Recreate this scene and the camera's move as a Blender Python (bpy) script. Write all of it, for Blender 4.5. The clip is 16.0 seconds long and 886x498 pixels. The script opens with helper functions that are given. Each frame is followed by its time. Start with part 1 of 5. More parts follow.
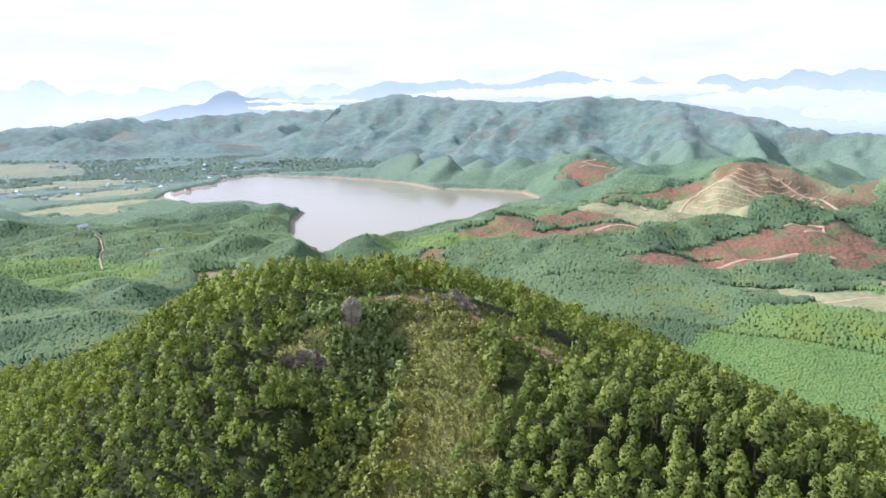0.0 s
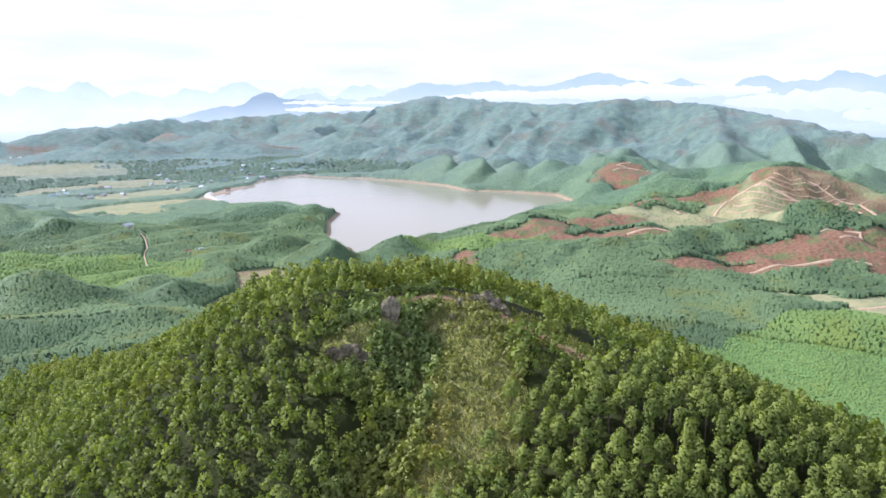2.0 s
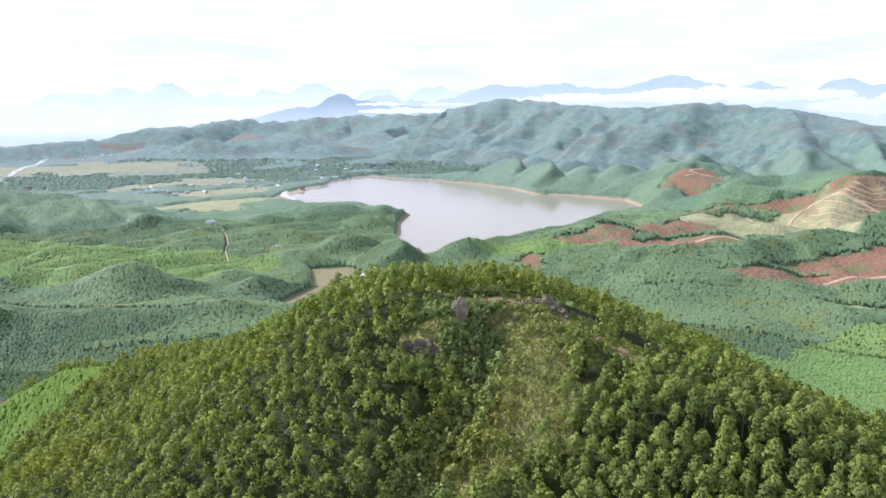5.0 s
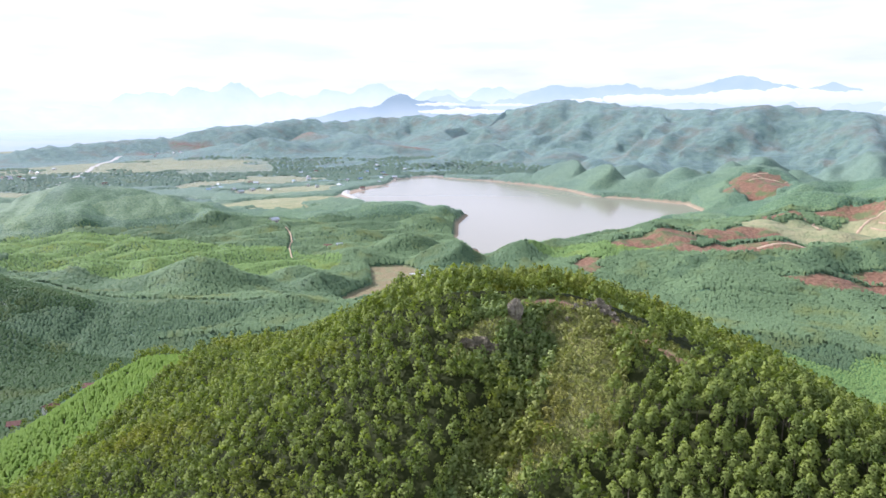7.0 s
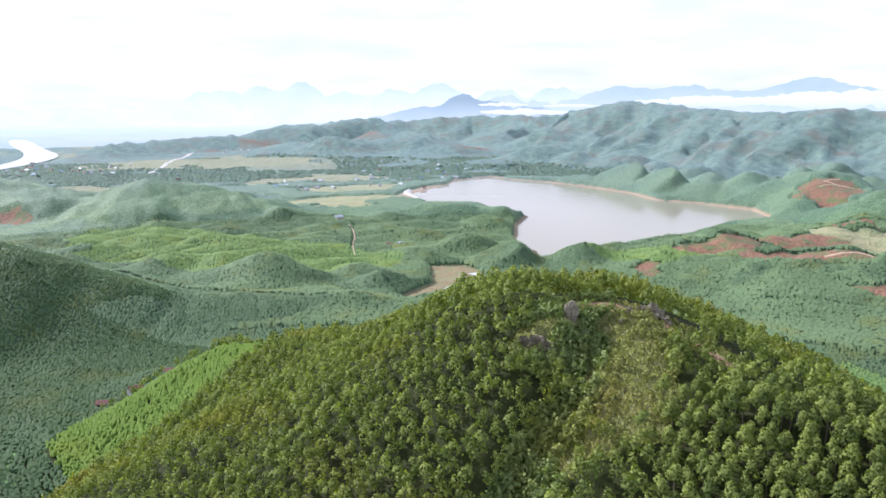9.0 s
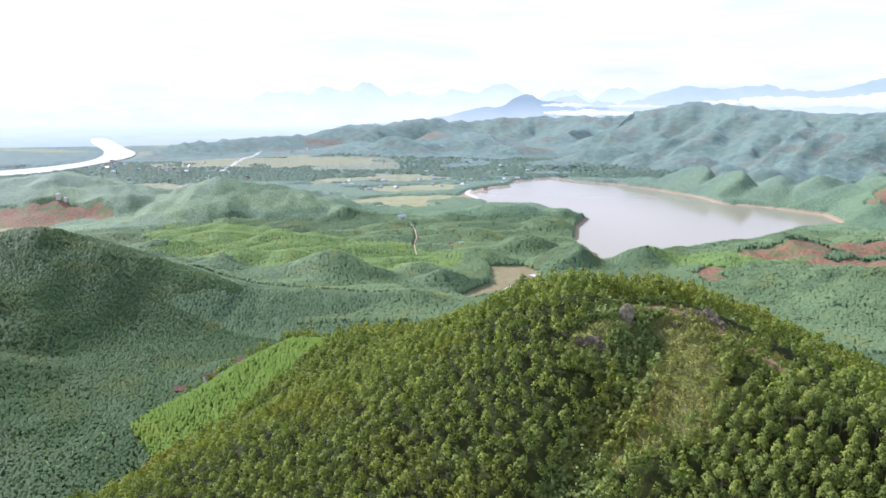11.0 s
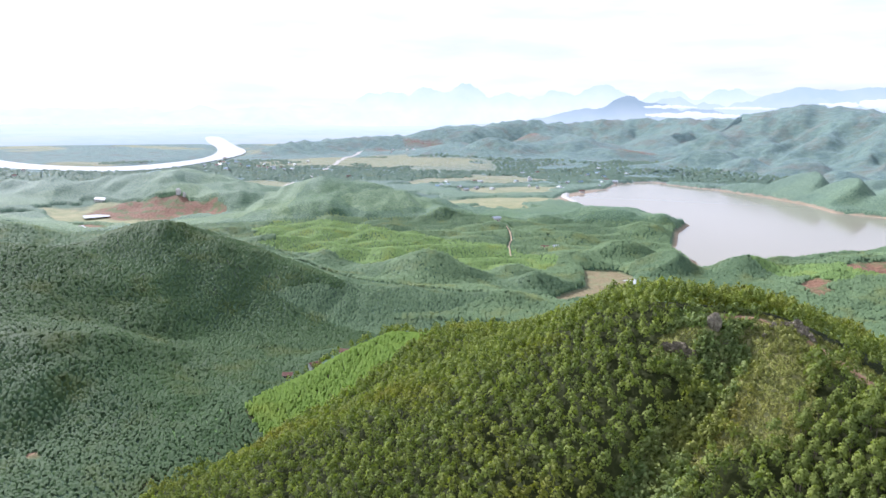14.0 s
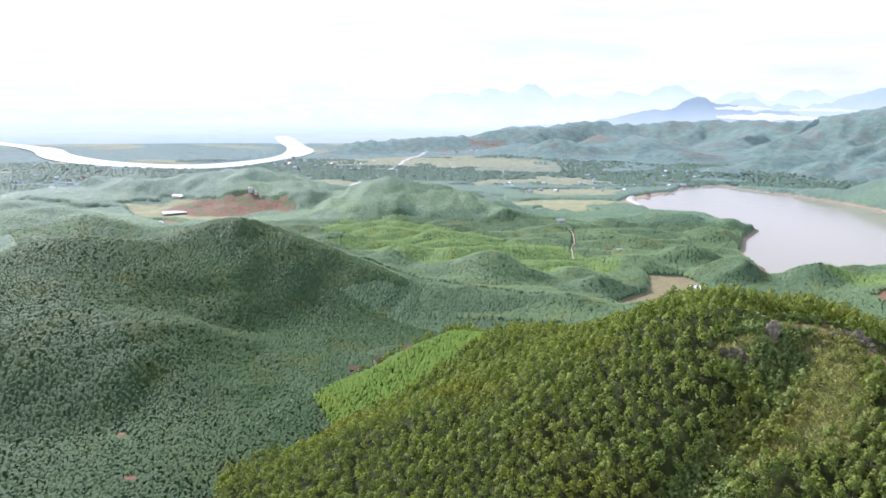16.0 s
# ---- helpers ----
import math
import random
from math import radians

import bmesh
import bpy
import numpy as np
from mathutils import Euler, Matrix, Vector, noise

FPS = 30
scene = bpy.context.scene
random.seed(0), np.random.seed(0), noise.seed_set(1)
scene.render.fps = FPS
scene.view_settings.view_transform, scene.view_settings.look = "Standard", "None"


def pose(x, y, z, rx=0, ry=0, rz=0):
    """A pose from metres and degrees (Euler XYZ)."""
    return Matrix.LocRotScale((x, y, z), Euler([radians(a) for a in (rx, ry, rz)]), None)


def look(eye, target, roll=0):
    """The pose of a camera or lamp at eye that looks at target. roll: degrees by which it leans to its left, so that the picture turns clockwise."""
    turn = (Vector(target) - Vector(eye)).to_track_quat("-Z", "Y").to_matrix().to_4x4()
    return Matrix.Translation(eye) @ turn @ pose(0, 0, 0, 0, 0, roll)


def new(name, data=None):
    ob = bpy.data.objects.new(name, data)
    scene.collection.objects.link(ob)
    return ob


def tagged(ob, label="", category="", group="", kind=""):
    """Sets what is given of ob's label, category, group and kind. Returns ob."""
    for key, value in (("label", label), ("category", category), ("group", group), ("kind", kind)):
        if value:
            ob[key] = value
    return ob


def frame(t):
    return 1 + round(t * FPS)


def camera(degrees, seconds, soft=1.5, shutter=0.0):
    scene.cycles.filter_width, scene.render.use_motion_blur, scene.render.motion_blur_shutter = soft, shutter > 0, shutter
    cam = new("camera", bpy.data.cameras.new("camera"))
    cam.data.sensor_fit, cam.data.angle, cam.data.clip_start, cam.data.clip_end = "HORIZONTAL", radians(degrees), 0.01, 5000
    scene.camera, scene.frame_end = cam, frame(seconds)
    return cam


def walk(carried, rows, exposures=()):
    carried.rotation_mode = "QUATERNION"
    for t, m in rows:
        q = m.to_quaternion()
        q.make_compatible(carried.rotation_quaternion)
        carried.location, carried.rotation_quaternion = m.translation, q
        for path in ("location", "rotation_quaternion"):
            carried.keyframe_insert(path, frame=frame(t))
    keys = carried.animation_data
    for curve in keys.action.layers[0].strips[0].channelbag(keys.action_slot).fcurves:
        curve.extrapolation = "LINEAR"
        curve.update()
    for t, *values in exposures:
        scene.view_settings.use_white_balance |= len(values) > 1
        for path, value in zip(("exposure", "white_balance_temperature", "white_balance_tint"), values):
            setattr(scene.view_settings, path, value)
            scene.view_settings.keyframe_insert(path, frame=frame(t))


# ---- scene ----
import functools

cam = camera(63.70, 16.0, soft=1.6)
PATH = [
    (0, look((-0.00, 0.00, 149.00), (0.00, 980.48, -47.60), -0.86)),
    (1, look((0.07, -5.66, 150.51), (-20.66, 974.78, -45.19), -0.81)),
    (2, look((0.10, -11.20, 151.91), (-46.06, 968.60, -42.70), -0.78)),
    (3, look((0.25, -16.58, 153.38), (-74.09, 961.70, -40.13), -0.67)),
    (4, look((0.63, -22.03, 154.86), (-104.22, 953.62, -37.81), -0.55)),
    (6.5, look((2.16, -35.62, 158.71), (-194.87, 925.78, -33.35), -0.23)),
    (7, look((2.54, -38.54, 159.46), (-214.63, 918.49, -32.70), -0.14)),
    (8, look((3.42, -44.65, 161.09), (-253.96, 902.26, -31.53), 0.12)),
    (9, look((4.54, -50.26, 162.57), (-291.87, 885.10, -30.43), 0.28)),
    (11.5, look((8.27, -62.05, 165.77), (-386.97, 835.86, -27.99), 0.41)),
    (12, look((9.08, -64.29, 166.38), (-405.94, 824.62, -27.48), 0.47)),
    (13, look((10.92, -68.68, 167.60), (-443.85, 800.56, -26.31), 0.54)),
    (14, look((13.00, -73.07, 168.87), (-480.21, 774.88, -25.35), 0.63)),
    (15, look((15.30, -77.51, 170.22), (-514.85, 747.71, -24.58), 0.69)),
    (16, look((17.85, -82.08, 171.67), (-548.49, 718.66, -23.47), 0.79)),
]
walk(cam, PATH, [(0, 0.26, 5600, 20), (16, 0.26, 5600, 20)])

# ---- daylight ----
SUN_AZ, SUN_EL = 72.0, 36.0          # degrees left of +y, above the horizon
world = bpy.data.worlds.new("sky")
scene.world = world
world.use_nodes = True
wn, wl = world.node_tree.nodes, world.node_tree.links
wn.clear()
sky = wn.new("ShaderNodeTexSky")
sky.sky_type = "NISHITA"
sky.sun_disc = False
sky.sun_elevation = radians(SUN_EL)
sky.sun_rotation = radians(-SUN_AZ)
sky.altitude, sky.air_density, sky.dust_density, sky.ozone_density = 200, 1.2, 4.0, 1.0
tc = wn.new("ShaderNodeTexCoord")
mp = wn.new("ShaderNodeMapping")
mp.inputs["Scale"].default_value = (1.5, 1.5, 9.0)
cl = wn.new("ShaderNodeTexNoise")
cl.inputs["Scale"].default_value, cl.inputs["Detail"].default_value = 2.2, 6
rp = wn.new("ShaderNodeValToRGB")
rp.color_ramp.elements[0].position, rp.color_ramp.elements[1].position = 0.34, 0.62
rp.color_ramp.elements[0].color = (0.8, 0.8, 0.8, 1)
mx = wn.new("ShaderNodeMix")
mx.data_type = "RGBA"
sheet_ = wn.new("ShaderNodeTexNoise")      # thin bright cloud sheet with faint grey bands
sheet_.inputs["Scale"].default_value, sheet_.inputs["Detail"].default_value = 5.0, 5
tone = wn.new("ShaderNodeValToRGB")
tone.color_ramp.elements[0].position, tone.color_ramp.elements[1].position = 0.36, 0.6
tone.color_ramp.elements[0].color, tone.color_ramp.elements[1].color = (0.82, 0.86, 0.89, 1), (0.96, 0.98, 0.99, 1)
lift = wn.new("ShaderNodeVectorMath")
lift.operation = "SCALE"
lift.inputs["Scale"].default_value = 10.4
bg = wn.new("ShaderNodeBackground")
bg.inputs["Strength"].default_value = 0.1
wo = wn.new("ShaderNodeOutputWorld")
wl.new(tc.outputs["Generated"], mp.inputs["Vector"])
wl.new(mp.outputs["Vector"], cl.inputs["Vector"])
wl.new(cl.outputs["Fac"], rp.inputs["Fac"])
sz = wn.new("ShaderNodeSeparateXYZ")          # the cloud sheet thins out overhead
wl.new(tc.outputs["Generated"], sz.inputs[0])
thin = wn.new("ShaderNodeMapRange")
thin.interpolation_type = "SMOOTHSTEP"
thin.inputs[1].default_value, thin.inputs[2].default_value, thin.inputs[3].default_value, thin.inputs[4].default_value = 0.2, 0.7, 1.0, 0.42
wl.new(sz.outputs[2], thin.inputs[0])
amount = wn.new("ShaderNodeMath")
amount.operation = "MULTIPLY"
wl.new(rp.outputs["Color"], amount.inputs[0])
wl.new(thin.outputs[0], amount.inputs[1])
wl.new(amount.outputs[0], mx.inputs[0])
wl.new(mp.outputs["Vector"], sheet_.inputs["Vector"])
wl.new(sheet_.outputs["Fac"], tone.inputs["Fac"])
wl.new(tone.outputs["Color"], lift.inputs[0])
wl.new(lift.outputs["Vector"], mx.inputs[7])
wl.new(sky.outputs["Color"], mx.inputs[6])
wl.new(mx.outputs[2], bg.inputs["Color"])
wl.new(bg.outputs["Background"], wo.inputs["Surface"])
lamp = bpy.data.lights.new("sun", "SUN")
lamp.energy, lamp.angle, lamp.color = 4.5, radians(1.0), (1.0, 0.95, 0.86)
sun = new("sun", lamp)
saz, sel = radians(SUN_AZ), radians(SUN_EL)
sun_dir = Vector((-math.sin(saz) * math.cos(sel), math.cos(saz) * math.cos(sel), math.sin(sel)))
sun.matrix_world = look(sun_dir * 900, (0, 0, 0))

# ---- materials ----
def mat(name):
    m = bpy.data.materials.new(name)
    m.use_nodes = True
    nt = m.node_tree
    return m, nt.nodes, nt.links, nt.nodes["Principled BSDF"]


def mixrgb(n, l, fac, a, b, blend="MIX"):
    k = n.new("ShaderNodeMix")
    k.data_type, k.blend_type = "RGBA", blend
    for slot, v in ((0, fac), (6, a), (7, b)):
        if isinstance(v, bpy.types.NodeSocket):
            l.new(v, k.inputs[slot])
        else:
            k.inputs[slot].default_value = v if slot == 0 else (*v, 1)
    return k.outputs[2]


def tex(n, l, scale, detail=4, rough=0.55):
    c = n.new("ShaderNodeTexCoord")
    k = n.new("ShaderNodeTexNoise")
    k.inputs["Scale"].default_value, k.inputs["Detail"].default_value, k.inputs["Roughness"].default_value = scale, detail, rough
    l.new(c.outputs["Object"], k.inputs["Vector"])
    return k.outputs["Fac"]


def ramp(n, l, fac, lo, hi, a=(0, 0, 0), b=(1, 1, 1)):
    k = n.new("ShaderNodeValToRGB")
    k.color_ramp.elements[0].position, k.color_ramp.elements[1].position = lo, hi
    k.color_ramp.elements[0].color, k.color_ramp.elements[1].color = (*a, 1), (*b, 1)
    l.new(fac, k.inputs["Fac"])
    return k.outputs["Color"]


def bump(n, l, fac, strength, dist, bsdf):
    k = n.new("ShaderNodeBump")
    k.inputs["Strength"].default_value, k.inputs["Distance"].default_value = strength, dist
    l.new(fac, k.inputs["Height"])
    l.new(k.outputs["Normal"], bsdf.inputs["Normal"])
    return k


def leaf_mat(name, dark, light, sheen=0.0, trans=0.25):
    """Foliage: colour varies from island to island and from tree to tree, light passes through the leaves."""
    m, n, l, b = mat(name)
    g = n.new("ShaderNodeNewGeometry")
    oi = n.new("ShaderNodeObjectInfo")
    add = n.new("ShaderNodeMath")
    add.operation = "ADD"
    l.new(oi.outputs["Random"], add.inputs[1])
    tint = n.new("ShaderNodeAttribute")
    tint.attribute_name = "tint"
    l.new(tint.outputs["Fac"], add.inputs[0])
    fr = n.new("ShaderNodeMath")
    fr.operation = "FRACT"
    l.new(add.outputs[0], fr.inputs[0])
    both = n.new("ShaderNodeMix")
    both.inputs[0].default_value = 0.35
    l.new(fr.outputs[0], both.inputs[2])
    l.new(g.outputs["Random Per Island"], both.inputs[3])
    big = tex(n, l, 0.03, 3)
    base = mixrgb(n, l, both.outputs[0], dark, light)
    warm = mixrgb(n, l, ramp(n, l, big, 0.54, 0.76), base, tuple(0.5 * (p + q) * s for p, q, s in zip(dark, light, (1.25, 1.0, 0.7))))
    l.new(warm, b.inputs["Base Color"])
    b.inputs["Roughness"].default_value = 0.65
    b.inputs["Specular IOR Level"].default_value = 0.12
    # bluish sheen, set above zero where leaves are to look hazy
    b.inputs["Sheen Weight"].default_value = sheen
    b.inputs["Sheen Roughness"].default_value = 0.45
    b.inputs["Sheen Tint"].default_value = (0.72, 0.88, 1.0, 1)
    t = n.new("ShaderNodeBsdfTranslucent")
    tcx = mixrgb(n, l, 1.0, warm, (1.3, 1.45, 0.5), "MULTIPLY")
    l.new(tcx, t.inputs["Color"])
    ms = n.new("ShaderNodeMixShader")
    ms.inputs[0].default_value = trans
    l.new(b.outputs["BSDF"], ms.inputs[1])
    l.new(t.outputs["BSDF"], ms.inputs[2])
    l.new(ms.outputs["Shader"], n["Material Output"].inputs["Surface"])
    return m


M_LEAF = leaf_mat("acacia_leaves", (0.112, 0.155, 0.042), (0.312, 0.358, 0.09), 0.0, 0.3)
M_LEAF_YOUNG = leaf_mat("young_acacia_leaves", (0.165, 0.275, 0.04), (0.24, 0.36, 0.055), 0.0, 0.3)
# Valley and lowland greens carry extra blue, painted in for haze.
M_LEAF_MID = leaf_mat("valley_acacia_leaves", (0.15, 0.23, 0.115), (0.215, 0.31, 0.15), 0.0, 0.15)
M_LEAF_FAR = leaf_mat("lowland_leaves", (0.12, 0.19, 0.14), (0.17, 0.25, 0.175), 0.05, 0.15)
M_LEAF_PALE = leaf_mat("valley_sapling_leaves", (0.19, 0.30, 0.10), (0.26, 0.385, 0.125), 0.0, 0.15)
M_LEAF_OLD = leaf_mat("old_acacia_leaves", (0.115, 0.185, 0.098), (0.16, 0.24, 0.12), 0.0, 0.15)
M_LEAF_WOOD = leaf_mat("mixed_wood_leaves", (0.058, 0.102, 0.043), (0.09, 0.145, 0.055), 0.0, 0.15)
M_LEAF_SLOPE = leaf_mat("slope_acacia_leaves", (0.058, 0.108, 0.042), (0.085, 0.145, 0.054), 0.0, 0.15)
M_SHRUB = leaf_mat("shrub_leaves", (0.16, 0.225, 0.075), (0.32, 0.37, 0.135), 0.0, 0.25)
M_SCRUB = leaf_mat("olive_scrub_leaves", (0.22, 0.24, 0.075), (0.41, 0.41, 0.15), 0.0, 0.25)
M_GRASS = leaf_mat("dry_grass_blades", (0.33, 0.36, 0.12), (0.55, 0.54, 0.20), 0.0, 0.25)


def bark_mat():
    m, n, l, b = mat("bark")
    f = tex(n, l, 6.0, 5)
    l.new(ramp(n, l, f, 0.3, 0.7, (0.10, 0.075, 0.05), (0.24, 0.20, 0.15)), b.inputs["Base Color"])
    b.inputs["Roughness"].default_value = 0.9
    bump(n, l, f, 0.6, 0.03, b)
    return m


M_BARK = bark_mat()


def ground_mat():
    """Land cover comes from two painted maps of the plan: red = bare soil, green = dry field, blue = young plantation;
    and wood, hill forest paled and blued with distance as painted haze, shore.
    """
    m, n, l, b = mat("land")
    a = n.new("ShaderNodeVertexColor")
    a.layer_name = "cover"
    s = n.new("ShaderNodeSeparateColor")
    l.new(a.outputs["Color"], s.inputs[0])
    a2 = n.new("ShaderNodeVertexColor")
    a2.layer_name = "cover2"
    s2 = n.new("ShaderNodeSeparateColor")
    l.new(a2.outputs["Color"], s2.inputs[0])
    fine, mid, big = tex(n, l, 0.35, 5, 0.65), tex(n, l, 0.05, 5, 0.6), tex(n, l, 0.008, 4)
    v = n.new("ShaderNodeTexVoronoi")
    v.inputs["Scale"].default_value = 0.22
    c = n.new("ShaderNodeTexCoord")
    l.new(c.outputs["Object"], v.inputs["Vector"])
    crowns = v.outputs["Distance"]
    forest = mixrgb(n, l, ramp(n, l, mid, 0.35, 0.65), (0.085, 0.15, 0.075), (0.12, 0.19, 0.09))
    forest = mixrgb(n, l, ramp(n, l, big, 0.45, 0.6), forest, (0.075, 0.12, 0.07))
    young = mixrgb(n, l, fine, (0.14, 0.25, 0.08), (0.18, 0.31, 0.10))
    # Far-woods colour, pale and bluish: haze put into the base colour.
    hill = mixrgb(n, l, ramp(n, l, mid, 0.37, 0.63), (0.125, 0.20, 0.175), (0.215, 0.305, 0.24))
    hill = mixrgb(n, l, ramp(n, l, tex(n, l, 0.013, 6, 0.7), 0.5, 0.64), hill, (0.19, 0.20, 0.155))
    soil = mixrgb(n, l, ramp(n, l, fine, 0.35, 0.65), (0.18, 0.099, 0.062), (0.31, 0.182, 0.118))
    soil = mixrgb(n, l, ramp(n, l, mid, 0.50, 0.60), soil, (0.15, 0.17, 0.075))
    field = mixrgb(n, l, ramp(n, l, mid, 0.35, 0.65), (0.25, 0.28, 0.14), (0.39, 0.355, 0.20))
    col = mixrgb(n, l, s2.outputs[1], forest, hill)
    col = mixrgb(n, l, s.outputs[2], col, young)
    col = mixrgb(n, l, s.outputs[1], col, field)
    col = mixrgb(n, l, s.outputs[0], col, soil)
    col = mixrgb(n, l, s2.outputs[2], col, (0.43, 0.32, 0.22))
    scrub = mixrgb(n, l, ramp(n, l, fine, 0.35, 0.65), (0.19, 0.21, 0.075), (0.34, 0.31, 0.13))
    # Near-hill floor almost black: shade between the trees put into its colour.
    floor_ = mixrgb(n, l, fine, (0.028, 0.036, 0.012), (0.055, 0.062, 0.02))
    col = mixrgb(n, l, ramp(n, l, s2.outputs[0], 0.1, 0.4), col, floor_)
    col = mixrgb(n, l, ramp(n, l, s2.outputs[0], 0.5, 0.8), col, scrub)
    l.new(col, b.inputs["Base Color"])
    b.inputs["Roughness"].default_value = 0.75
    b.inputs["Specular IOR Level"].default_value = 0.06
    # Bluish sheen grows on the far woods, adding to the painted haze.
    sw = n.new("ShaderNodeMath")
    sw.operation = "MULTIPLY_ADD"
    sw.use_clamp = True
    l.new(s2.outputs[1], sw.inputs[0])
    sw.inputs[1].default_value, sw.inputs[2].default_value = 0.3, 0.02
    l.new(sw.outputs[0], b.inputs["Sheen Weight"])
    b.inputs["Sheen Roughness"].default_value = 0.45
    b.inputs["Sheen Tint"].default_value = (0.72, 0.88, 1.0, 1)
    ad = n.new("ShaderNodeMath")
    ad.operation = "MULTIPLY_ADD"
    l.new(fine, ad.inputs[0])
    ad.inputs[1].default_value = 0.6
    l.new(crowns, ad.inputs[2])
    k = bump(n, l, ad.outputs[0], 0.6, 1.6, b)
    k.invert = True
    fold = n.new("ShaderNodeBump")          # gullies of the far wooded ridges
    fold.inputs["Distance"].default_value = 8.0
    l.new(s2.outputs[1], fold.inputs["Strength"])
    l.new(tex(n, l, 0.055, 8, 0.7), fold.inputs["Height"])
    l.new(fold.outputs["Normal"], k.inputs["Normal"])
    return m


M_LAND = ground_mat()


def canopy_mat():
    """Closed plantation canopy seen from afar: rounded crowns, rows and stands of slightly different green; far parts
    tinted for haze, gaps painted with shade.
    """
    m, n, l, b = mat("canopy")
    a = n.new("ShaderNodeVertexColor")
    a.layer_name = "cover"
    s = n.new("ShaderNodeSeparateColor")
    l.new(a.outputs["Color"], s.inputs[0])
    c = n.new("ShaderNodeTexCoord")
    v = n.new("ShaderNodeTexVoronoi")
    v.inputs["Scale"].default_value = 0.6
    l.new(c.outputs["Object"], v.inputs["Vector"])
    mid, big, stand = tex(n, l, 0.06, 5, 0.6), tex(n, l, 0.009, 4), n.new("ShaderNodeTexVoronoi")
    stand.inputs["Scale"].default_value = 0.011
    l.new(c.outputs["Object"], stand.inputs["Vector"])
    sp = n.new("ShaderNodeSeparateColor")
    l.new(stand.outputs["Color"], sp.inputs[0])
    cs = n.new("ShaderNodeSeparateColor")
    l.new(v.outputs["Color"], cs.inputs[0])
    old = mixrgb(n, l, cs.outputs[0], (0.105, 0.185, 0.09), (0.21, 0.305, 0.145))
    old = mixrgb(n, l, ramp(n, l, sp.outputs[0], 0.2, 0.8), old, mixrgb(n, l, 1.0, old, (0.72, 0.80, 0.88), "MULTIPLY"))
    old = mixrgb(n, l, ramp(n, l, big, 0.5, 0.62), old, mixrgb(n, l, 1.0, old, (1.15, 1.12, 1.0), "MULTIPLY"))
    young = mixrgb(n, l, cs.outputs[0], (0.11, 0.20, 0.065), (0.195, 0.30, 0.095))
    # Distance tint of the canopy: blue-grey haze mixed into the greens.
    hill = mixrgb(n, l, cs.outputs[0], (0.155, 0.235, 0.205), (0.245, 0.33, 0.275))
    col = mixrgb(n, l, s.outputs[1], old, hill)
    col = mixrgb(n, l, s.outputs[0], col, mixrgb(n, l, cs.outputs[0], (0.085, 0.12, 0.07), (0.115, 0.155, 0.085)))
    col = mixrgb(n, l, s.outputs[2], col, young)
    # Gaps between crowns are darkened in colour, in place of cast shade.
    gap_shade = ramp(n, l, v.outputs["Distance"], 0.45, 0.85)
    col = mixrgb(n, l, gap_shade, col, mixrgb(n, l, 1.0, col, (0.55, 0.58, 0.55), "MULTIPLY"))
    l.new(col, b.inputs["Base Color"])
    b.inputs["Roughness"].default_value = 0.7
    b.inputs["Specular IOR Level"].default_value = 0.2
    # Faint bluish sheen, part of the same haze tint.
    sh = n.new("ShaderNodeMapRange")
    sh.inputs[3].default_value, sh.inputs[4].default_value = 0.05, 0.03
    l.new(s.outputs[0], sh.inputs[0])
    l.new(sh.outputs[0], b.inputs["Sheen Weight"])
    b.inputs["Sheen Roughness"].default_value = 0.45
    b.inputs["Sheen Tint"].default_value = (0.72, 0.88, 1.0, 1)
    k = bump(n, l, v.outputs["Distance"], 0.8, 1.1, b)
    k.invert = True
    return m


M_CANOPY = canopy_mat()


def plain_mat(name, a, bcol, scale, rough=0.8, bumpd=0.05, strength=0.5):
    m, n, l, b = mat(name)
    f = tex(n, l, scale, 6, 0.6)
    l.new(ramp(n, l, f, 0.32, 0.68, a, bcol), b.inputs["Base Color"])
    b.inputs["Roughness"].default_value = rough
    bump(n, l, f, strength, bumpd, b)
    return m


M_ROCK = plain_mat("grey_rock", (0.14, 0.115, 0.078), (0.38, 0.33, 0.24), 0.9, 0.9, 0.25)
M_CLIFF = plain_mat("brown_cliff", (0.075, 0.065, 0.04), (0.20, 0.165, 0.105), 0.8, 0.9, 0.3, 0.8)
M_TRAIL = plain_mat("trail_soil", (0.27, 0.15, 0.09), (0.42, 0.27, 0.17), 0.7, 0.95, 0.05)


def water_mat(name, tint, rough):
    m, n, l, b = mat(name)
    b.inputs["Base Color"].default_value = (*tint, 1)
    b.inputs["Roughness"].default_value = rough
    b.inputs["IOR"].default_value = 1.33
    b.inputs["Specular IOR Level"].default_value = 0.45
    b.inputs["Specular Tint"].default_value = (1.0, 0.97, 0.92, 1)
    f = tex(n, l, 0.5, 4)
    bump(n, l, f, 0.03, 0.1, b)
    return m


M_WATER = water_mat("lake_water", (0.33, 0.30, 0.22), 0.12)
M_RIVER = water_mat("river_water", (0.6, 0.62, 0.62), 0.3)



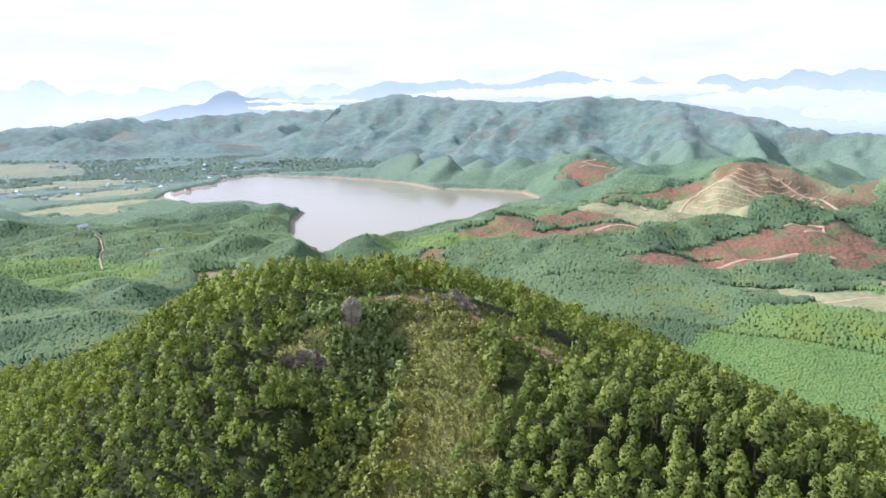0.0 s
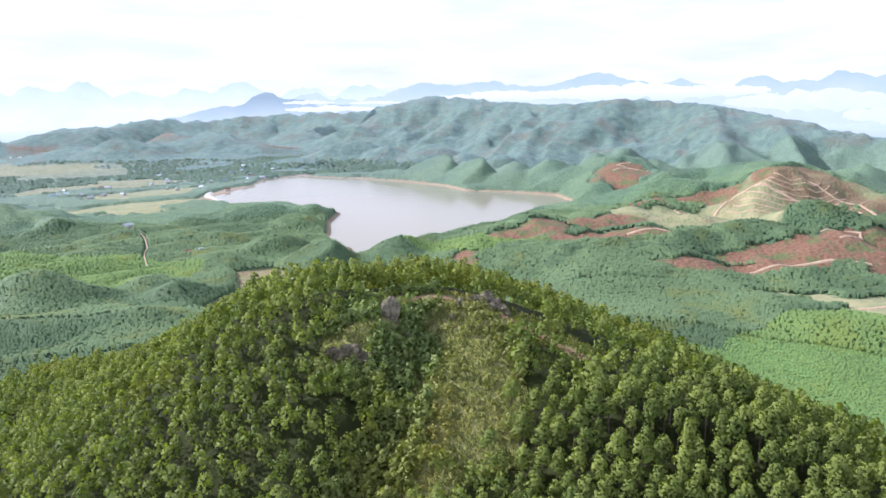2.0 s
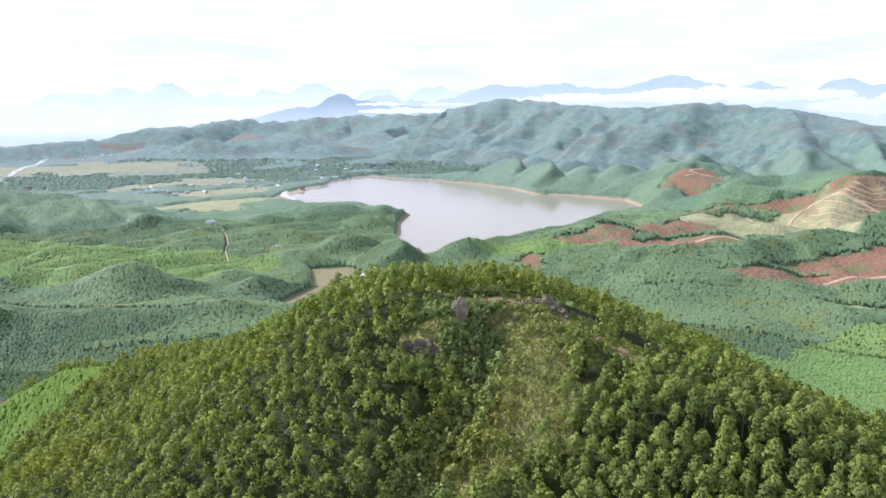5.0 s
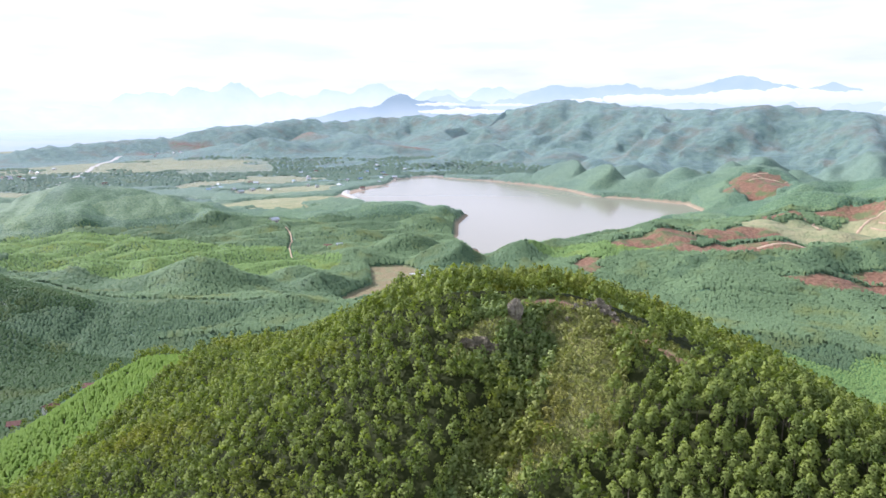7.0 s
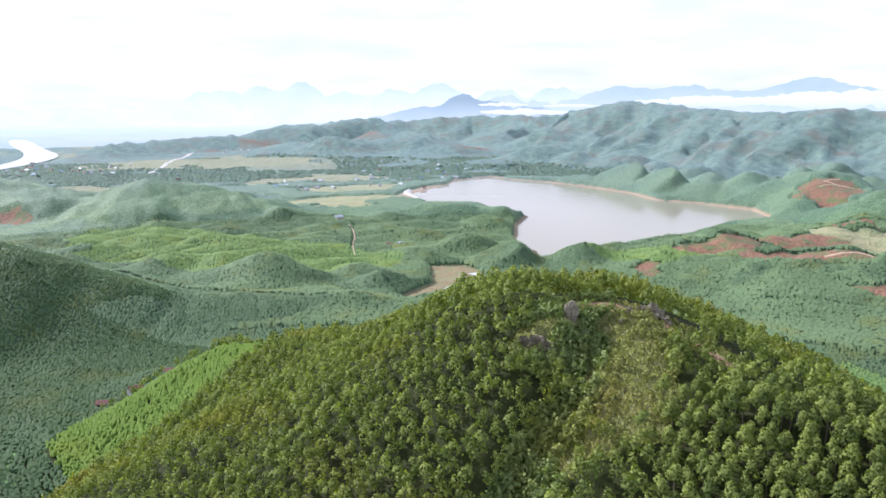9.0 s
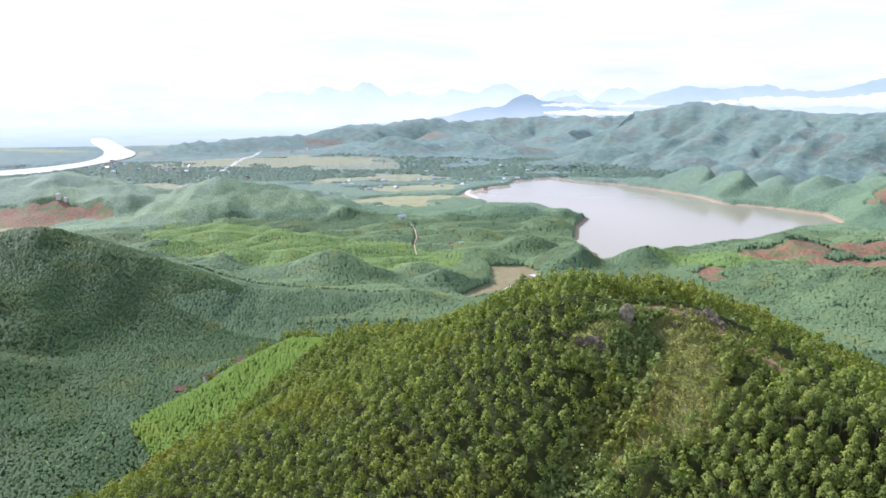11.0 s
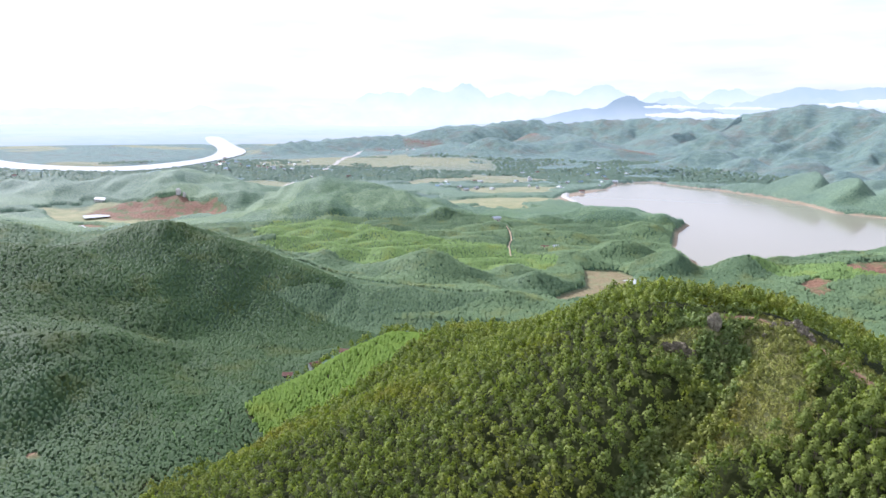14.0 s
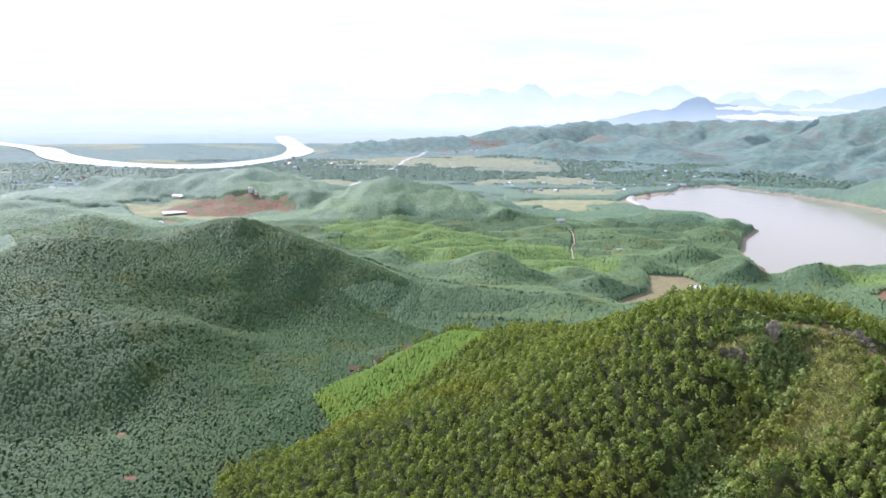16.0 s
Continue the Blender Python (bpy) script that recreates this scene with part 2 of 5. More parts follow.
def far_mat():
    """The plain beyond the ridge, a distant backdrop that glows, with morning haze painted into its colour."""
    m, n, l, b = mat("far_plain")
    a = n.new("ShaderNodeVertexColor")
    a.layer_name = "reach"
    s = n.new("ShaderNodeSeparateColor")
    l.new(a.outputs["Color"], s.inputs[0])
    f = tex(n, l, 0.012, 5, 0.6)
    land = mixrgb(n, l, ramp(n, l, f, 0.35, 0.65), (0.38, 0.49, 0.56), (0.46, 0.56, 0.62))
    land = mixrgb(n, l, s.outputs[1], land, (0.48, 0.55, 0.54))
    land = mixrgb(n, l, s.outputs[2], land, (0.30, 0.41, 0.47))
    # haze: the land whitens with distance
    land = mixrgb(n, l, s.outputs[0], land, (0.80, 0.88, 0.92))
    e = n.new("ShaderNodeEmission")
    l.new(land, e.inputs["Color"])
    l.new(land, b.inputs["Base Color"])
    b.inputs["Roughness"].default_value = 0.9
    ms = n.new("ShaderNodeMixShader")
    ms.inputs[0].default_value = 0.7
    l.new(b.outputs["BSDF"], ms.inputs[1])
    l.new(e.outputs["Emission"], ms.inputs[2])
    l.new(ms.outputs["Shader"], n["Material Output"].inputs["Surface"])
    return m


M_FAR = far_mat()


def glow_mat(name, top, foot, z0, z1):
    """Distant mountains, self-lit: haze is painted in, pale with distance, paler still towards the misty foot."""
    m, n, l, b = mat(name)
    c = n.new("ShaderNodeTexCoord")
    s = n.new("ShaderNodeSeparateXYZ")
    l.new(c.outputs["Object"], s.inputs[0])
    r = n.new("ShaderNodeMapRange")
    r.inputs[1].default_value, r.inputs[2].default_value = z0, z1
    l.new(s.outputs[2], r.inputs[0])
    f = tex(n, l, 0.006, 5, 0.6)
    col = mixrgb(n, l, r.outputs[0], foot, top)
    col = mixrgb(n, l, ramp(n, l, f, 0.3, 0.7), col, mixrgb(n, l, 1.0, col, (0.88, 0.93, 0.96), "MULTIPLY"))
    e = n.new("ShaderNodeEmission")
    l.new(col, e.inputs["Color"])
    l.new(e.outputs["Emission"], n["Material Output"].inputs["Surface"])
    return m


# Range colours are haze put into a glow, not rock or forest.
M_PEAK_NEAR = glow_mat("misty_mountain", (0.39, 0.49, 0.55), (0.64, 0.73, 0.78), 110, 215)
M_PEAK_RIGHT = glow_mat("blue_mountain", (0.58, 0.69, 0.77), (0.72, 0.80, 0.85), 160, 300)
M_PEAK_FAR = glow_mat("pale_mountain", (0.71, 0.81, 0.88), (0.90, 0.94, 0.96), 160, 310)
# Cloud and mist glow; bright tops and greyer feet are painted by height.
M_CLOUD = glow_mat("white_cloud", (0.97, 0.98, 0.985), (0.80, 0.86, 0.90), -25, 6)
M_MIST = glow_mat("valley_mist", (0.90, 0.94, 0.96), (0.80, 0.86, 0.90), -60, 40)
M_WALL = plain_mat("lime_wall", (0.55, 0.52, 0.47), (0.75, 0.73, 0.70), 1.2, 0.85, 0.01)
M_ROOF_RED = plain_mat("red_roof_tiles", (0.14, 0.06, 0.045), (0.26, 0.12, 0.09), 2.0, 0.8, 0.05)
M_ROOF_GREY = plain_mat("sheet_metal_roof", (0.38, 0.42, 0.46), (0.62, 0.66, 0.70), 1.0, 0.5, 0.02)
M_ROOF_BLUE = plain_mat("blue_sheet_roof", (0.20, 0.32, 0.45), (0.32, 0.45, 0.58), 1.0, 0.5, 0.02)
M_DARK = plain_mat("dark_opening", (0.03, 0.03, 0.03), (0.07, 0.07, 0.07), 2.0, 0.4, 0.01)
M_ROAD = plain_mat("pale_road", (0.45, 0.43, 0.40), (0.62, 0.60, 0.56), 0.4, 0.9, 0.02)
M_TRACK = plain_mat("earth_track", (0.42, 0.29, 0.19), (0.58, 0.43, 0.30), 0.3, 0.95, 0.03)
M_DEAD = plain_mat("dead_wood", (0.22, 0.19, 0.17), (0.36, 0.31, 0.28), 3.0, 0.9, 0.02)
# ---- lie of the land ----
CX, CY, CZ = 5.0, -40.0, 161.0       # middle of the flight
R0, RM = 2500.0, 4700.0              # beyond R0 the far plain is drawn together along the lines of sight


def lattice(seed):
    return np.random.RandomState(seed).rand(256, 256)


GRIDS = [lattice(40 + k) for k in range(6)]


def vnoise(x, y, size, k=0):
    u, v = x / size + 1000, y / size + 1000
    i, j = np.floor(u).astype(int), np.floor(v).astype(int)
    fu, fv = u - i, v - j
    fu, fv = fu * fu * (3 - 2 * fu), fv * fv * (3 - 2 * fv)
    g = GRIDS[k % 6]
    a, b = g[i % 256, j % 256], g[(i + 1) % 256, j % 256]
    c, d = g[i % 256, (j + 1) % 256], g[(i + 1) % 256, (j + 1) % 256]
    return (a * (1 - fu) + b * fu) * (1 - fv) + (c * (1 - fu) + d * fu) * fv - 0.5


def fbm(x, y, size, octaves=4, k=0):
    out, amp = 0, 1.0
    for o in range(octaves):
        out = out + amp * vnoise(x + 37.1 * o, y - 51.7 * o, size, k + o)
        size, amp = size / 2.03, amp * 0.5
    return out


def away(x, y, pts):
    """Distance from a polyline in the plan."""
    near = np.full(np.shape(x), 1e18)
    for (ax, ay), (bx, by) in zip(pts, pts[1:]):
        ux, uy = bx - ax, by - ay
        px, py = x - ax, y - ay
        t = np.clip((px * ux + py * uy) / (ux * ux + uy * uy), 0, 1)
        near = np.minimum(near, (px - t * ux) ** 2 + (py - t * uy) ** 2)
    return np.sqrt(near)


def line(x, y, pts):
    """Distance from a polyline and the height along it, passing softly from stretch to stretch."""
    runs = []
    for (ax, ay, az), (bx, by, bz) in zip(pts, pts[1:]):
        ux, uy = bx - ax, by - ay
        px, py = x - ax, y - ay
        t = np.clip((px * ux + py * uy) / (ux * ux + uy * uy), 0, 1)
        runs.append(((px - t * ux) ** 2 + (py - t * uy) ** 2, az + t * (bz - az)))
    near = functools.reduce(np.minimum, [d for d, _ in runs])
    total = weight = 0
    for d, z in runs:
        w = (near + 4) / (d + 4)
        w = w * w
        w = w * w
        total, weight = total + w * z, weight + w
    return np.sqrt(near), total / weight


def ridge(x, y, pts, slope, round_):
    d, z = line(x, y, pts)
    return z - slope * (np.sqrt(d * d + round_ * round_) - round_)


def dome(x, y, cx, cy, top, rx, ry, turn=0.0, foot=-12.0, steep=False):
    c, s = math.cos(radians(turn)), math.sin(radians(turn))
    u, v = ((x - cx) * c + (y - cy) * s) / rx, (-(x - cx) * s + (y - cy) * c) / ry
    q = u * u + v * v
    if steep:        # a pointed hill with straight flanks
        return foot + (top - foot) * np.exp(-1.5 * (np.sqrt(q + 0.3) - 0.548))
    return foot + (top - foot) * np.exp(-0.9 * q)


def smax(a, b, w):
    return w * np.logaddexp(a / w, b / w)


LAKE = [(-475, 1235), (-385, 1110), (-310, 1140), (-253, 1065), (-200, 1031), (-197, 934), (-175, 825), (-146, 768), (-122, 700),
        (-85, 730), (-45, 800), (30, 900), (92, 1055), (158, 1130), (138, 1225), (51, 1285), (-17, 1303), (-68, 1398), (-147, 1477),
        (-235, 1544), (-356, 1600), (-410, 1640), (-470, 1560), (-455, 1440)]
POND = [(-228, 640), (-198, 655), (-178, 640), (-158, 606), (-162, 588), (-170, 545), (-200, 500), (-215, 510), (-202, 570)]


def inside(x, y, poly):
    """Signed distance from a polygon, positive inside."""
    d = away(x, y, poly + poly[:1])
    odd = np.zeros(np.shape(x), bool)
    for (ax, ay), (bx, by) in zip(poly, poly[1:] + poly[:1]):
        cross = ((ay > y) != (by > y)) & (x < (bx - ax) * (y - ay) / (by - ay + 1e-12) + ax)
        odd ^= cross
    return np.where(odd, d, -d)


RIVER = [(-3579, 1374), (-3351, 1347), (-2882, 1268), (-2492, 1095), (-2167, 1047), (-1925, 1085), (-1706, 1194), (-1783, 1468), (-2049, 1983), (-2529, 2339), (-3342, 3006), (-3398, 2927),
         (-2807, 2428), (-2330, 2073), (-1988, 1712), (-1888, 1463), (-1881, 1243), (-2148, 1163), (-2556, 1235), (-2882, 1381), (-3196, 1393), (-3537, 1427), (-3734, 1438)]
RIVER_MORE = [(-3734, 1438), (-5200, 1700), (-5200, 1560), (-3579, 1374)]

def rounded(poly, times=2):
    """The outline with its corners cut off again and again."""
    for _ in range(times):
        poly = [(a[0] * (1 - f) + b[0] * f, a[1] * (1 - f) + b[1] * f) for a, b in zip(poly, poly[1:] + poly[:1]) for f in (0.25, 0.75)]
    return poly


RIVER = rounded(RIVER)

# near hill
CREST_LEFT = [(-8, 147, 110), (-20, 147, 110.5), (-33, 150, 109), (-48, 158, 104.5), (-71, 168, 92), (-115, 186, 73), (-186, 215, 52), (-240, 245, 25)]
LEFT_DOME = [(-75, 132, 82), (-118, 114, 66), (-150, 101, 49), (-185, 86, 28), (-225, 70, 8)]
NOSE_LEFT = [(-40, 152, 100), (-62, 126, 87), (-82, 102, 76), (-112, 70, 50), (-160, 30, 10)]
CREST_RIGHT = [(-8, 147, 110), (2, 143.5, 109), (10, 140.5, 106.3), (17.5, 135, 103.8), (23, 131, 102), (33, 120, 99.6), (46, 102, 98.6), (53, 86, 95), (61, 64, 86), (66, 35, 66)]
NOSE_MID = [(2, 140, 107), (4, 118, 97), (1, 104, 90), (-3, 85, 74), (-9, 55, 50)]
GULLY = [(-10, 130, 0), (-16, 115, 0), (-21, 94, 0), (-31, 60, 0)]
RIGHT_FLAT = [(24, 104, 98), (20, 88, 88), (22, 66, 70)]
PLANTED = [(-14, 634, 10), (30, 684, 19), (62, 683, 18), (112, 672, 18), (160, 640, 15)]
# big hill across the stream
BIG = [(-262, 450, 8), (-292, 423, 16), (-337, 399, 22), (-365, 383, 27), (-396, 370, 36), (-429, 359, 47), (-473, 340, 58), (-496, 331, 69), (-508, 326, 69), (-508, 294, 62),
       (-504, 262, 57), (-501, 233, 62), (-501, 191, 70), (-490, 165, 72), (-460, 80, 66), (-430, 0, 55)]
BIG_SPUR = [(-488, 165, 70), (-430, 125, 64), (-382, 116, 58), (-332, 125, 50), (-315, 124, 42), (-290, 126, 36), (-265, 128, 32), (-248, 125, 28)]
BROWN = [(-903, 790, 12), (-852, 798, 20), (-813, 821, 33), (-762, 859, 51), (-704, 873, 43), (-665, 878, 39), (-607, 881, 29), (-545, 872, 17), (-475, 865, 9), (-419, 848, 5)]
BROWN_WEST = [(-1330, 640, 16), (-1193, 728, 29), (-1112, 790, 43), (-1066, 816, 49), (-997, 834, 39), (-934, 843, 28)]
LONG_RIDGE = [(-2100, 1850, -14), (-1940, 2067, 34), (-1872, 2193, 34), (-1707, 2579, 48), (-1598, 2764, 78), (-1384, 2987, 112), (-1250, 3250, 100), (-868, 3184, 125), (-615, 3038, 126), (-402, 2872, 140), (-167, 2695, 168), (39, 2500, 160), (182, 2343, 148), (304, 2179, 150),
              (435, 2003, 166), (524, 1930, 156), (631, 1845, 136), (695, 1715, 112), (762, 1575, 98), (835, 1481, 79), (867, 1404, 71), (1000, 1150, 50)]
# half-cleared ridges east of the lake
CLEARED_BACK = [(125, 1376, 15), (211, 1305, 50), (259, 1255, 61), (308, 1203, 44), (368, 1155, 42), (426, 1092, 60), (430, 982, 71), (463, 945, 61), (501, 903, 39), (549, 875, 25)]
CLEARED_SPUR = [(-14, 641, 12), (27, 731, 25), (62, 746, 35), (104, 775, 22), (148, 808, 26), (208, 903, 28), (303, 1018, 42)]
CLEARED_FRONT = [(73, 710, 12), (139, 713, 21), (207, 697, 24), (267, 703, 30), (344, 714, 45), (415, 710, 32), (475, 684, 29)]
HILLS = [  # x, y, top, half-widths, turn
    # lake peninsula, its knoll, the green hills of the near shore
    (-148, 660, 30, 32, 27, 0), (-201, 706, 19, 40, 26, 10), (-228, 880, 17, 52, 32, 20), (-232, 980, 19, 42, 26, 0), (-314, 977, 21, 78, 42, 0),
    (-331, 785, 12, 70, 34, 0), (-256, 664, 10, 50, 26, 0), (-276, 578, 10, 28, 20, 0), (-233, 535, 14, 30, 20, 10), (-238, 462, 14, 36, 24, 20),
    (-347, 526, 21, 50, 38, 0), (-426, 566, 10, 34, 24, 0), (-484, 556, 15, 38, 28, 0), (-336, 690, 7, 46, 22, 20), (-405, 705, 7, 48, 22, 20),
    (-512, 670, 8, 54, 26, 25), (-618, 640, 5, 60, 28, 30), (-600, 565, 7, 44, 24, 30), (-560, 745, 6, 60, 26, 20), (-700, 600, 5, 60, 30, 30), (-650, 500, 8, 60, 34, 0),
    # low hills west of the works
    (-1030, 392, 30, 130, 90, 20), (-911, 408, 18, 90, 70, 0), (-808, 276, 22, 110, 80, 0), (-1250, 560, 16, 160, 90, 0),
    # north shore
    (-615, 2526, 44, 150, 120, 0), (-359, 2069, 44, 120, 90, 0), (-864, 2346, 62, 170, 130, 0), (-251, 1984, 38, 90, 90, 0), (-124, 1946, 46, 100, 110, 0),
    (-16, 1750, 34, 80, 90, 20), (65, 1699, 34, 70, 100, -20), (84, 1558, 22, 50, 70, 0), (174, 1490, 30, 60, 90, 20), (251, 1459, 36, 60, 80, 0), (311, 1529, 50, 80, 90, 0),
    (348, 1408, 34, 70, 70, 0), (-661, 2203, 22, 140, 90, 0), (-1068, 2480, 70, 220, 140, 0), (-1292, 2256, 52, 220, 120, 0), (-1079, 2144, 36, 160, 90, 0), (-1600, 2700, 60, 300, 160, 0),
    (-480, 1900, 20, 120, 80, 0), (-198, 1505, 32, 62, 60, 0), (-90, 1495, 54, 62, 60, 0), (-7, 1418, 42, 62, 60, 0), (76, 1376, 35, 62, 60, 0), (144, 1351, 47, 62, 60, 0), (196, 1304, 42, 62, 60, 0),
    # plantation hills right of the lake
    (-75, 690, 24, 34, 40, 0), (-54, 725, 20, 34, 40, 0), (-2, 830, 10, 60, 50, 0), 
    (180, 1330, 28, 60, 40, 20),
    (282, 690, 18, 50, 36, 0), (345, 690, 26, 80, 40, 0), (223, 625, 8, 66, 26, 0), (262, 830, 22, 120, 60, 0), (397, 918, 70, 100, 72, 20), (310, 960, 40, 60, 50, 0), (480, 860, 34, 100, 60, 0),
    (330, 1130, 44, 90, 70, 30), (556, 891, 44, 130, 80, 0), (600, 1200, 40, 160, 120, 0), (120, 560, 8, 70, 50, 20), (210, 500, 6, 80, 40, 20), (330, 470, 8, 80, 50, 0),
]


def half_cleared(x, y):
    """The half-cleared ridges east of the lake."""
    z = smax(smax(ridge(x, y, CLEARED_BACK, 0.32, 14), ridge(x, y, CLEARED_SPUR, 0.26, 14), 4), ridge(x, y, CLEARED_FRONT, 0.26, 12), 4)
    return np.maximum(z + (22 * np.abs(fbm(x, y + 0.4 * x, 85, 3, 3)) - 4) * np.clip((70 - z) / 30, 0, 1) * np.clip((z + 8) / 16, 0, 1), -30)


def brown_hill(x, y):
    """The brown hill before the fields and its western neighbours."""
    z = smax(ridge(x, y, BROWN, 0.27, 14), ridge(x, y, BROWN_WEST, 0.27, 14), 5)
    return z + (26 * np.abs(fbm(x + 0.4 * y, y, 95, 3, 4)) - 5) * np.clip((52 - z) / 20, 0, 1) * np.clip((z + 8) / 14, 0, 1) + 3 * fbm(x, y, 40, 3, 1)


def hill_across(x, y):
    """The big wooded hill across the stream, with ribs down its face."""
    z = smax(ridge(x, y, BIG, 0.34, 16), ridge(x, y, BIG_SPUR, 0.34, 12), 6)
    ribs = np.abs(fbm(0.8 * x + 0.6 * y + 25 * fbm(x, y, 90, 2, 2), 0.3 * (0.6 * x - 0.8 * y), 44, 2, 1))
    return z + 2 * fbm(x, y, 70, 4, 4) + (14 * ribs - 3) * np.clip((60 - z) / 22, 0, 1) * np.clip((z - 4) / 14, 0, 1)


def long_ridge(x, y):
    """The long wooded ridge behind the lake, ribbed by gullies."""
    lr = ridge(x, y, LONG_RIDGE, 0.36, 40)
    rd = away(x, y, [p[:2] for p in LONG_RIDGE])
    along, across = 0.94 * x - 0.34 * y, 0.34 * x + 0.94 * y
    warp = 70 * fbm(x, y, 260, 3, 2)
    rib = 1 - 2.6 * np.abs(fbm(along + warp, across * 0.22, 190, 2, 3))
    small = 1 - 2.6 * np.abs(fbm(along + 0.8 * warp, across * 0.35, 75, 2, 4))
    lr = lr + (np.clip(rd / 150, 0, 1) * np.clip((lr + 40) / 60, 0, 1)) * (46 * (rib - 0.5) + 13 * (small - 0.5)) + 9 * (1 - 3 * np.abs(fbm(x, y, 60, 3, 1))) * np.clip((lr + 10) / 50, 0, 1)
    return lr


def near_hill(x, y):
    """The planted hill before the camera, with its gully."""
    hill = smax(ridge(x, y, CREST_LEFT, 0.55, 16), ridge(x, y, NOSE_LEFT, 0.5, 22), 4)
    hill = smax(hill, ridge(x, y, LEFT_DOME, 0.45, 22), 3)
    hill = smax(hill, ridge(x, y, CREST_RIGHT, 0.62, 10), 3)
    hill = smax(hill, ridge(x, y, NOSE_MID, 0.75, 5), 2)
    hill = smax(hill, ridge(x, y, RIGHT_FLAT, 0.6, 10), 3)
    gd, _ = line(x, y, GULLY)
    hill = hill - 4.5 * np.exp(-(gd / 7) ** 2)
    hill = hill + 3.0 * fbm(x, y, 45, 4, 5) * np.clip((hill - 5) / 20, 0, 1)
    return hill


def height(x, y):
    """Ground height of the true, undrawn landscape."""
    x, y = np.asarray(x, float), np.asarray(y, float)
    r = np.hypot(x - CX, y - CY)
    west = 1 / (1 + np.exp((x + 560 + 0.1 * (y - 900)) / 60))
    z = 3.0 - 14.0 * west + 3.0 * fbm(x, y, 130, 3, 1)
    z = z + 9 * np.exp(-((x + 250) ** 2 + (y - 180) ** 2) / 180 ** 2) + 16 * np.exp(-((x + 240) ** 2 + (y - 90) ** 2) / 120 ** 2)
    bumps = np.full(np.shape(x), -12.0)
    for cx, cy, top, rx, ry, turn in HILLS:
        near = (abs(x - cx) < 3 * max(rx, ry)) & (abs(y - cy) < 3 * max(rx, ry))
        if near.any():
            xs, ys = x[near], y[near]
            wob = 1 + (0.5 if cx > 0 else 0.3) * fbm(xs, ys, 60, 3, 2)
            bumps[near] = smax(bumps[near], dome(xs, ys, cx, cy, top * wob * (1.2 if cy > 1400 else 1), rx, ry, turn, -3.0 if -720 < cx < 120 and cy < 1000 else -12.0, cy > 1650), 2.0)
    z = smax(z, bumps, 2.5)
    lr = np.full(np.shape(x), -60.0)
    m = r > 1240
    if m.any():
        lr[m] = long_ridge(x[m], y[m])
    z = np.where(r > 1250, smax(z, np.maximum(lr, -30), 6), z)
    north = np.exp(-((y - 2450) / 520) ** 2) / (1 + np.exp((x + 60) / 120)) * np.clip((r - 1950) / 300, 0, 1)
    z = z + north * np.clip((x + 1750) / 450, 0, 1) * 46 * np.clip(1 - 2.4 * np.abs(fbm(x, y, 420, 3, 5)), 0, 1)
    z = smax(z, ridge(x, y, PLANTED, 0.13, 30) + 3 * fbm(x, y, 70, 3, 1), 3)
    m = (x > -250) & (x < 900) & (y > 420) & (y < 1700)
    cleared = np.full(np.shape(x), -30.0)
    if m.any():
        cleared[m] = half_cleared(x[m], y[m])
    z = smax(z, cleared, 4)
    m = (x > -1750) & (x < -150) & (y > 300) & (y < 1400)
    if m.any():
        z[m] = smax(z[m], brown_hill(x[m], y[m]), 4)
    m = (x > -900) & (x < 60) & (y > -400) & (y < 800)
    if m.any():
        z[m] = smax(z[m], hill_across(x[m], y[m]), 4)
    m = (x > -720) & (x < -100) & (y > 430) & (y < 1010)
    if m.any():       # rounded knolls with sharp dells between
        fade = np.clip((np.hypot(x[m] + 410, (y[m] - 690) * 0.9) - 330) / -90, 0, 1) * np.clip((y[m] - 440) / 80, 0, 1) * np.clip((-inside(x[m], y[m], POND) - 10) / 50, 0, 1)
        z[m] = z[m] + fade * (15 * np.abs(fbm(0.8 * x[m] + 0.6 * y[m], 1.5 * (0.8 * y[m] - 0.6 * x[m]), 80, 2, 3)) - 3)
    m = (x > -20) & (x < 560) & (y > 330) & (y < 760)
    if m.any():       # folds of the plantation slopes
        fade = np.clip((y[m] - 340) / 80, 0, 1) * np.clip((750 - y[m]) / 90, 0, 1) * np.clip((x[m] + 10) / 60, 0, 1)
        z[m] = z[m] + fade * (18 * np.abs(fbm(x[m] + 0.3 * y[m], 0.6 * y[m], 90, 2, 4)) - 3)
    m = r < 560
    if m.any():
        z[m] = smax(z[m], near_hill(x[m], y[m]), 3)
    # crag below the summit
    cd = np.hypot((x + 19) / 9, (y - 131) / 5)
    z = z + 3.0 * np.clip(1.2 - cd, 0, 1)
    m = (x > 20) & (x < 560) & (y > 560) & (y < 1480)
    if m.any():
        z[m] = z[m] + 7 * fbm(x[m], y[m], 48, 4, 2)
    lake, pond = inside(x, y, LAKE), inside(x, y, POND)
    z = np.where(lake > -90, np.minimum(z, 0.8 + np.maximum(-lake, 0) * 0.55), z)
    z = np.where(lake > -60, np.maximum(z, np.where(lake > 0, -9, 0.25 + 0.02 * -lake)), z)
    z = np.where(lake > 0, np.clip(-lake * 0.3, -5, 0) - 0.3, z)
    z = np.where(pond > -90, np.minimum(z, 0.9 + np.maximum(-pond, 0) * 0.5), z)
    z = np.where(r > 2600, np.minimum(z, -13 + np.clip(lr, 0, 200) + 60 * np.clip(fbm(x, y, 900, 3, 0) - 0.12, 0, 1) + np.where((x > -1900) & (r < 3600), np.maximum(z, 0) * 0.9, 0)), z)
    m = r > 1700
